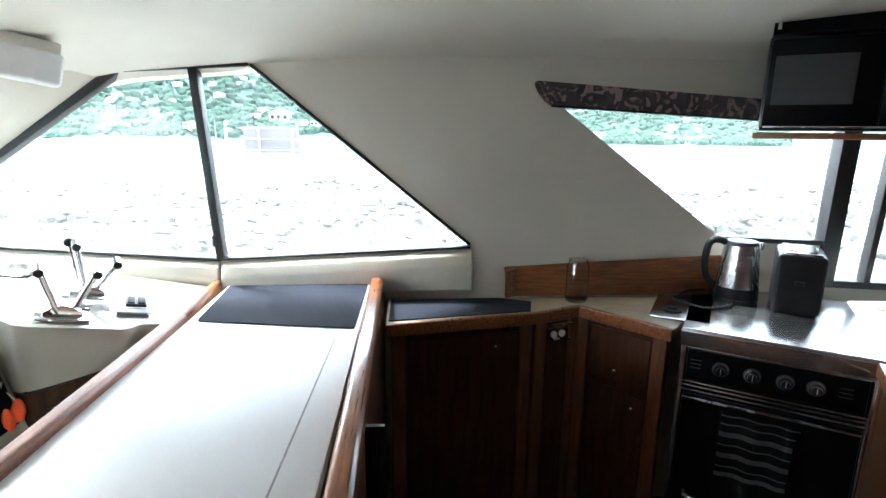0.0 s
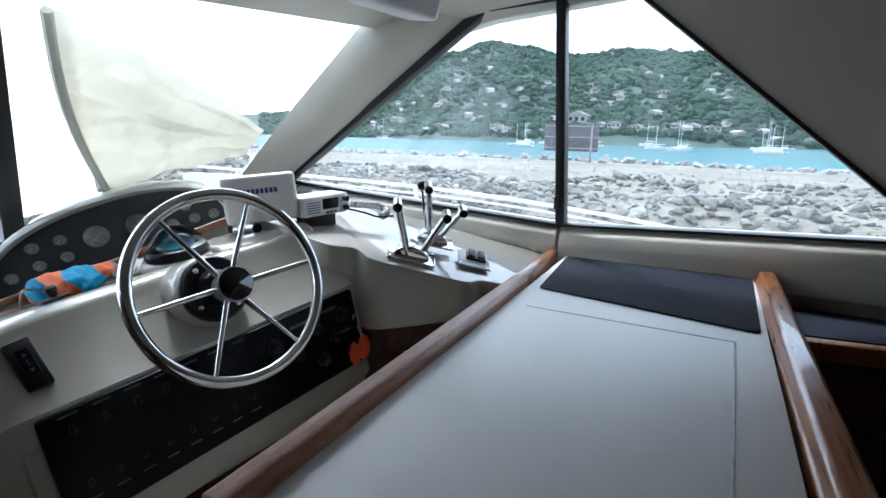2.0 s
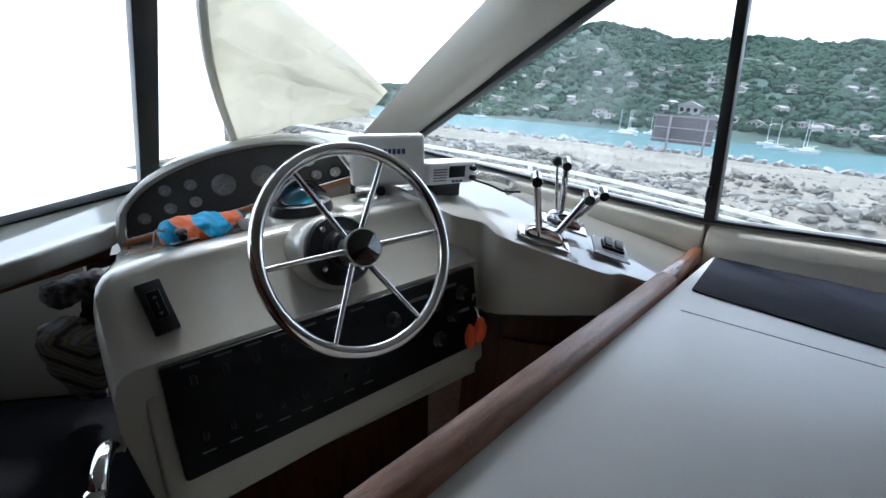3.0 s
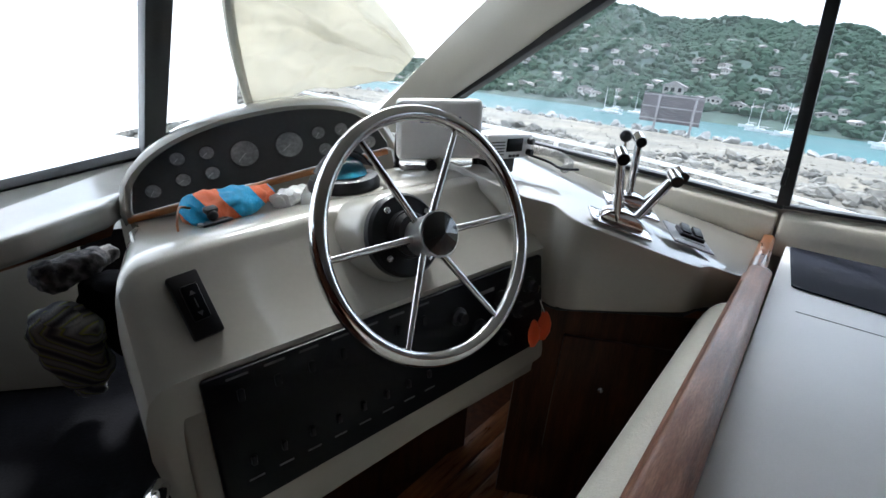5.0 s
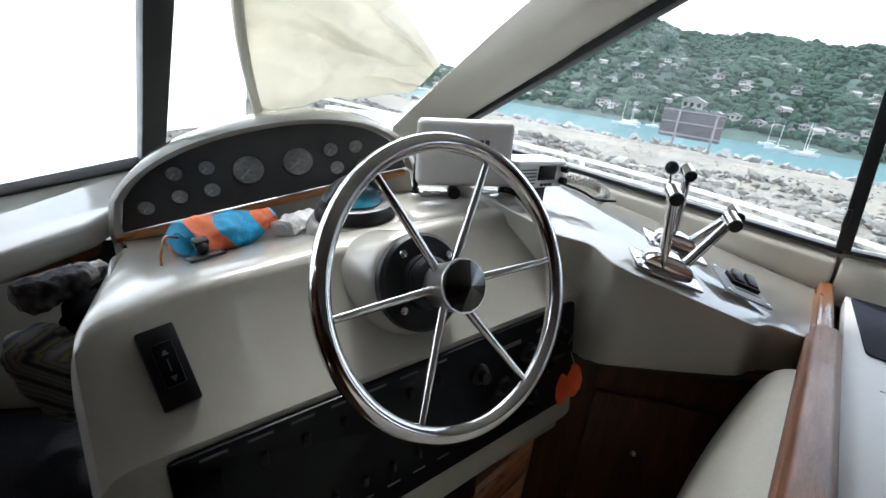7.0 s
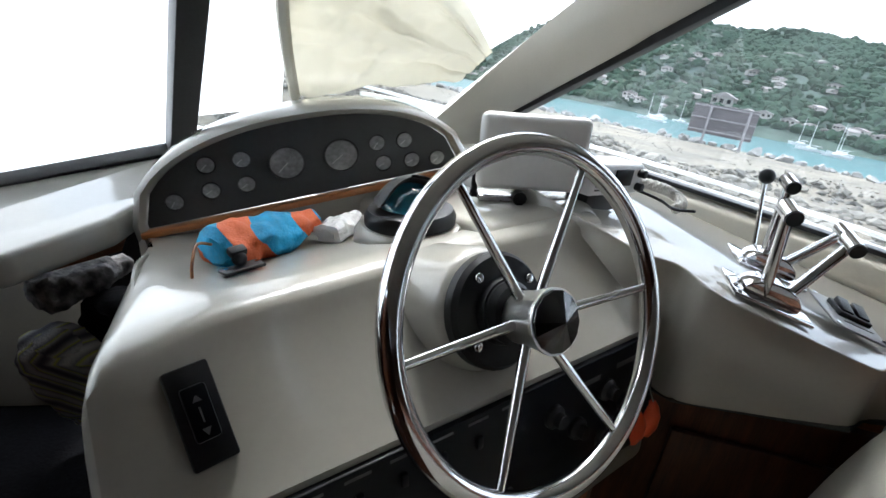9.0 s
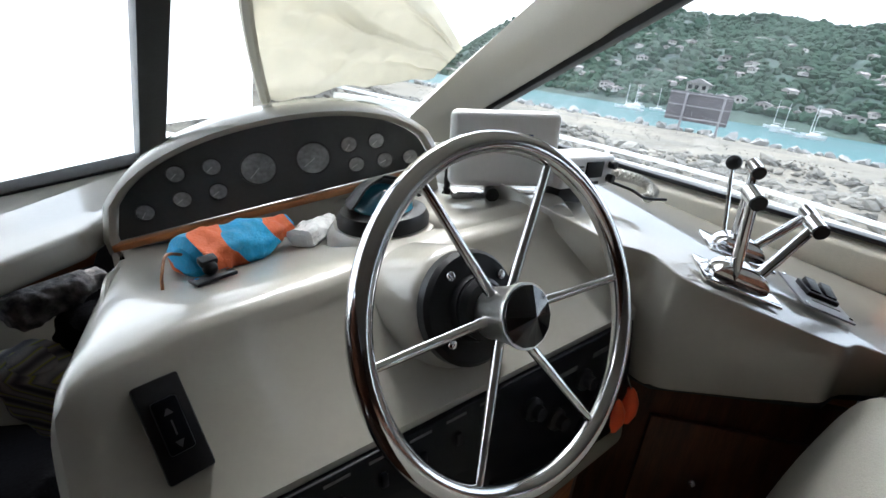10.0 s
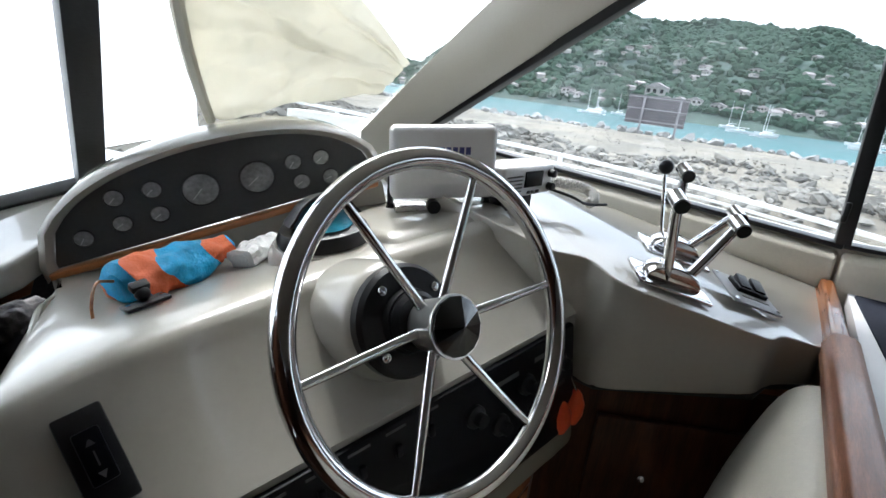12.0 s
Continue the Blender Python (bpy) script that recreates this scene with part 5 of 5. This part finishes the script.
for r0, r1 in zip(cg, cg[1:]):
    for i in range(NU):
        bm.faces.new((r0[i], r0[i + 1], r1[i + 1], r1[i]))
cover = part("canvas_cover", bm, CANVAS, smooth=1.5)
tagged(cover, "creased cream canvas cover outside the windscreen", "cover")
sol = cover.modifiers.new("thickness", 'SOLIDIFY')
sol.thickness = 0.002
part("hem", tube([v for v in [screen(0.445 - 0.295 * k / 8 - 0.03 * math.sin(math.pi * k / 8), 1.282 + 0.45 * k / 8, 0.035) for k in range(9)]], 0.013, 6), HEM, cover, "folded canvas hem, colour darkened for its shadow")

bm = bmesh.new()
wg = []
for j in range(19):
    row = []
    for i in range(37):
        t, s_ = j / 18, i / 36
        xr = 0.47 - 0.295 * t
        x = -1.6 + (xr + 1.6) * s_
        zb = 1.16 + (x - 0.2) * (0.30 if x < 0.2 else 0.17)
        z = zb + (1.80 - zb) * t
        row.append(bm.verts.new(screen(x, z, 0.075 + 0.012 * noise.noise((x * 4, z * 9, 6.0)))))
    wg.append(row)
for r0, r1 in zip(wg, wg[1:]):
    for i in range(36):
        bm.faces.new((r0[i], r0[i + 1], r1[i + 1], r1[i]))
tagged(part("white_cover", bm, WHITECLOTH, smooth=1.5), "white sheer cover stretched outside the windscreen", "cover")

# ---- outside: breakwater, water, far shore ----
def ground_z(x, y):
    """Height of the breakwater: rubble slope by the boat, then a flat gravel track, then down to the sea."""
    k = min(1.0, max(0.0, (x - 3.0) / 3.2))
    z = -2.2 + 2.75 * k * k * (3 - 2 * k)
    if x > 25.5:
        z -= min(3.0, (x - 25.5) * 0.7)
    z -= 0.45 * min(1.0, max(0.0, (x - 9) / 15))
    amp = 0.18 if x < 12 else 0.03
    return z + amp * noise.noise((x * 0.5, y * 0.5, 0)) + 0.10 * noise.noise((x * 0.12, y * 0.12, 4))


bm = bmesh.new()
xs = [2.6, 3.2, 3.8, 4.4, 5, 5.6, 6.2, 7, 8, 9, 10, 11, 12, 14, 16, 18, 20, 22, 24, 25.5, 27, 28.5, 30]
ys = [-70 + 1.25 * i for i in range(125)]
gg = [[bm.verts.new((x, y, ground_z(x, y))) for y in ys] for x in xs]
for a, c in zip(gg, gg[1:]):
    for i in range(len(ys) - 1):
        bm.faces.new((a[i], a[i + 1], c[i + 1], c[i]))
tagged(part("ground", bm, GRAVEL, smooth=1.5), "grey gravel breakwater", "ground", kind="structure")
bm = bmesh.new()
for p in ((-900, -900), (900, -900), (900, 900), (-900, 900)):
    bm.verts.new((*p, -2.0))
bm.faces.new(bm.verts[:])
tagged(part("water", bm, WATER, smooth=0), "turquoise harbour water", "water", kind="structure")

rng = random.Random(5)
shapes = []
for k in range(8):
    me = finish(rock(1.0, k + 1.3), 0.45)
    me.materials.append(ROCK)
    shapes.append(me)
pale = []
for k in range(6):
    me = finish(rock(1.0, k + 20.7, 0.8), 0.5)
    me.materials.append(PALEROCK)
    pale.append(me)


def scatter(name, meshes, places, label):
    """Many stones joined into one object."""
    base = []
    for me in meshes:
        co = np.empty(len(me.vertices) * 3)
        me.vertices.foreach_get("co", co)
        base.append((co.reshape(-1, 3), np.array([list(p.vertices) for p in me.polygons])))
    vs, fs, k = [], [], 0
    for i, m in places:
        co, f = base[i]
        m = np.array(m)
        vs.append(co @ m[:3, :3].T + m[:3, 3])
        fs.append(f + k)
        k += len(co)
    me = bpy.data.meshes.new("stones")
    me.from_pydata(np.concatenate(vs).tolist(), [], np.concatenate(fs).tolist())
    me.materials.append(meshes[0].materials[0])
    return tagged(new(name, me), label, "stones", kind="stuff")


def place(x, y, r):
    return Matrix.LocRotScale((x, y, ground_z(x, y) + r * 0.15), Euler((rng.uniform(-0.5, 0.5), rng.uniform(-0.5, 0.5), rng.uniform(0, 6.3))), (r, r * rng.uniform(0.7, 1.2), r * rng.uniform(0.6, 1.0)))


chips = []
for k in range(8):
    me = finish(rock(1.0, k + 40.3, 0.6, 1), 0)
    me.materials.append(ROCK)
    chips.append(me)
spots = []
for _ in range(11000):
    x = 3.6 + 7.4 * rng.random() ** 1.1
    y = rng.uniform(-9, 21) if x < 9 else rng.uniform(-14, 26)
    spots.append((rng.randrange(8), place(x, y, rng.choice((0.018, 0.025, 0.03, 0.04, 0.05, 0.065, 0.09)) * rng.uniform(0.7, 1.35))))
for _ in range(1300):
    x = 3.8 + 6.6 * rng.random() ** 1.2
    spots.append((rng.randrange(8), place(x, rng.uniform(-9, 22), rng.choice((0.08, 0.10, 0.12, 0.16)) * rng.uniform(0.7, 1.25))))
scatter("rubble", chips, spots, "broken grey rubble on the breakwater slope")
spots = []
for _ in range(3000):
    x, y = rng.uniform(9, 25), rng.uniform(-25, 40)
    spots.append((rng.randrange(8), place(x, y, rng.uniform(0.012, 0.04))))
scatter("gravel_stones", chips, spots, "loose small stones on the gravel track")
first = None
y = -18.0
while y < 62:
    r = rng.uniform(0.17, 0.34)
    x = 24.6 + rng.uniform(-0.5, 0.6)
    ob = new("boulder", rng.choice(pale))
    ob.matrix_world = place(x, y, r)
    tagged(ob, "pale grey boulder edging the breakwater", "boulder", group="boulders along the breakwater")
    y += r * rng.uniform(1.5, 2.6)
for x, y, r in ((6.2, 3.9, 0.26), (6.6, -0.4, 0.22), (7.6, 1.5, 0.28), (6.0, 6.8, 0.24), (8.4, 3.2, 0.25), (9.0, -2.6, 0.3), (7.2, 9.2, 0.27), (8.2, -4.8, 0.3), (6.4, 5.3, 0.2), (6.9, 2.6, 0.18)):
    ob = new("boulder", rng.choice(shapes))
    ob.matrix_world = place(x, y, r * 0.55)
    tagged(ob, "angular grey quarry boulder in the rubble", "boulder", group="boulders in the rubble")

board = thing("notice_board", "back of a grey weathered notice board on posts", "sign", at=pose(24.0, 5.7, -0.12))
part("panel", box(0.05, 2.5, 1.2, pose(0, 0, 1.32), 0.01), SIGNB, board)
for y in (-0.95, 0.55):
    part("post", box(0.08, 0.09, 1.55, pose(-0.07, y, 1.1), 0.01), SIGNP, board)
for z in (0.86, 1.36, 1.84):
    part("batten", box(0.05, 2.5, 0.05, pose(-0.05, 0, z), 0.008), SIGNP, board)


# wooded hills with houses on the far shore
def hill_z(x, y):
    d = math.hypot(x, y)
    a = y / max(1, x)
    ridge = 62.0 - 150 * max(0, a - 0.50) ** 1.4 * 2.0 - 62 * max(0, 0.15 - a) ** 1.0
    ridge += 9 * noise.noise((a * 5, 0.2, 0.4)) + 5 * noise.noise((a * 13, 0.5, 3))
    ridge = max(14.0, ridge)
    k = min(1.0, max(0.0, (x - 152 - 10 * noise.noise((y * 0.02, 0, 7))) / 250))
    z = -2.4 + ridge * k ** 0.85
    return z + (4 * noise.noise((x * 0.03, y * 0.03, 1)) + 8 * noise.noise((x * 0.012, y * 0.012, 8)) + 1.3 * noise.noise((x * 0.12, y * 0.12, 5))) * min(1, k * 5)


bm = bmesh.new()
hx = [146 + 4 * i for i in range(70)] + [440, 470]
hy = [-420 + 5 * i for i in range(190)]
hg = [[bm.verts.new((x, y, hill_z(x, y) if x < 428 else hill_z(426, y) - (x - 426) * 0.5)) for y in hy] for x in hx]
for a, c in zip(hg, hg[1:]):
    for i in range(len(hy) - 1):
        bm.faces.new((a[i], a[i + 1], c[i + 1], c[i]))
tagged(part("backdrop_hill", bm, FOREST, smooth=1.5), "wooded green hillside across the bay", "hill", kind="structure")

# clumps of trees, one object for the whole wood
verts, faces = [], []
ico = bmesh.new()
bmesh.ops.create_icosphere(ico, subdivisions=1, radius=1)
iv, fi = [v.co.copy() for v in ico.verts], [[v.index for v in f.verts] for f in ico.faces]
ico.free()
for _ in range(15000):
    x = 156 + 265 * rng.random() ** 1.2
    y = x * rng.uniform(-0.75, 1.05)
    r = rng.uniform(0.7, 1.7) * (0.7 + x / 420)
    z = hill_z(x, y)
    k = len(verts)
    for p in iv:
        w = r * (1 + rng.uniform(-0.35, 0.35))
        verts.append((x + p.x * w, y + p.y * w, z + p.z * w * 0.8 + r * 0.3))
    faces += [[k + i for i in f] for f in fi]
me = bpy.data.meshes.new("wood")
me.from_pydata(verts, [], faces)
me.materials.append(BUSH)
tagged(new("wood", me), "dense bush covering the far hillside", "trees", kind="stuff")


houses = []
rh = random.Random(11)
proto = thing("house", "pale house on the far hillside", "house", group="houses on the far hillside")
part("wall", box(4.2, 6.0, 3.0, pose(0, 0, 1.0)), HOUSEW, proto)
part("roof", prism([(-3.6, 0), (3.6, 0), (0, 1.5)], 5.2, Matrix(((0, 0, 1, -2.6), (1, 0, 0, 0), (0, 1, 0, 2.5), (0, 0, 0, 1)))), ROOFM, proto, smooth=0)
for yy_ in (-1.8, 0.2, 2.0):
    part("window", box(0.1, 1.0, 1.1, pose(-2.12, yy_, 1.5)), PANELB, proto)
spots = []
for _ in range(180):
    x = 158 + 85 * rh.random() ** 1.8
    y = x * rh.uniform(-0.60, 0.95)
    spots.append((x, y))
proto.matrix_world = pose(170, 40, hill_z(170, 40))
for x, y in spots:
    s_ = rh.uniform(0.30, 0.62)
    h_ = copy_thing(proto, pose(x, y, hill_z(x, y) + 0.6, 0, 0, rh.uniform(-60, 60)))
    h_.scale = (s_, s_ * rh.uniform(0.7, 1.3), s_ * rh.uniform(0.6, 0.9))

# moored yachts along the far shore
yacht = thing("yacht", "white moored yacht with a bare mast", "yacht", group="moored yachts")
hb = bmesh.new()
sec = [(-4.2, 0.9, 0.9), (-2, 1.3, 0.85), (1, 1.3, 0.9), (3.2, 0.7, 1.0), (4.6, 0.05, 1.15)]
rr = [[hb.verts.new(p) for p in ((x, -w, h), (x, -w * 0.6, -0.1), (x, w * 0.6, -0.1), (x, w, h))] for x, w, h in sec]
for a, c in zip(rr, rr[1:]):
    for i in range(4):
        hb.faces.new((a[i], a[(i + 1) % 4], c[(i + 1) % 4], c[i]))
hb.faces.new(rr[0])
hb.faces.new(rr[-1])
part("hull", hb, ALU, yacht)
part("cabin", box(3.0, 1.5, 0.5, pose(-0.3, 0, 1.15), 0.1), ALU, yacht)
part("mast", cyl(0.10, 9.5, pose(0.6, 0, 1.0), 0.06, 8), ALU, yacht)
part("boom", tube([(0.6, 0, 2.0), (-3.0, 0, 2.0)], 0.09, 6), ALU, yacht)
yacht.matrix_world = pose(128, 26, -2.0, 0, 0, 80) @ Matrix.Diagonal((0.55, 0.55, 0.55, 1))
ry = random.Random(3)
for _ in range(20):
    x = ry.uniform(112, 150)
    y = x * (ry.uniform(-0.1, 0.42) if ry.random() < 0.75 else ry.uniform(-0.7, 0.9))
    copy_thing(yacht, pose(x, y, -2.0, 0, 0, ry.uniform(40, 130))).scale = (0.55, 0.55, ry.uniform(0.4, 0.62))

# footwell planks
for i in range(7):
    pl = part("plank", box(0.66, 0.062, 0.012, pose(0.66, 0.16 + 0.066 * i, 0.452), 0.002), TEAK, platform)
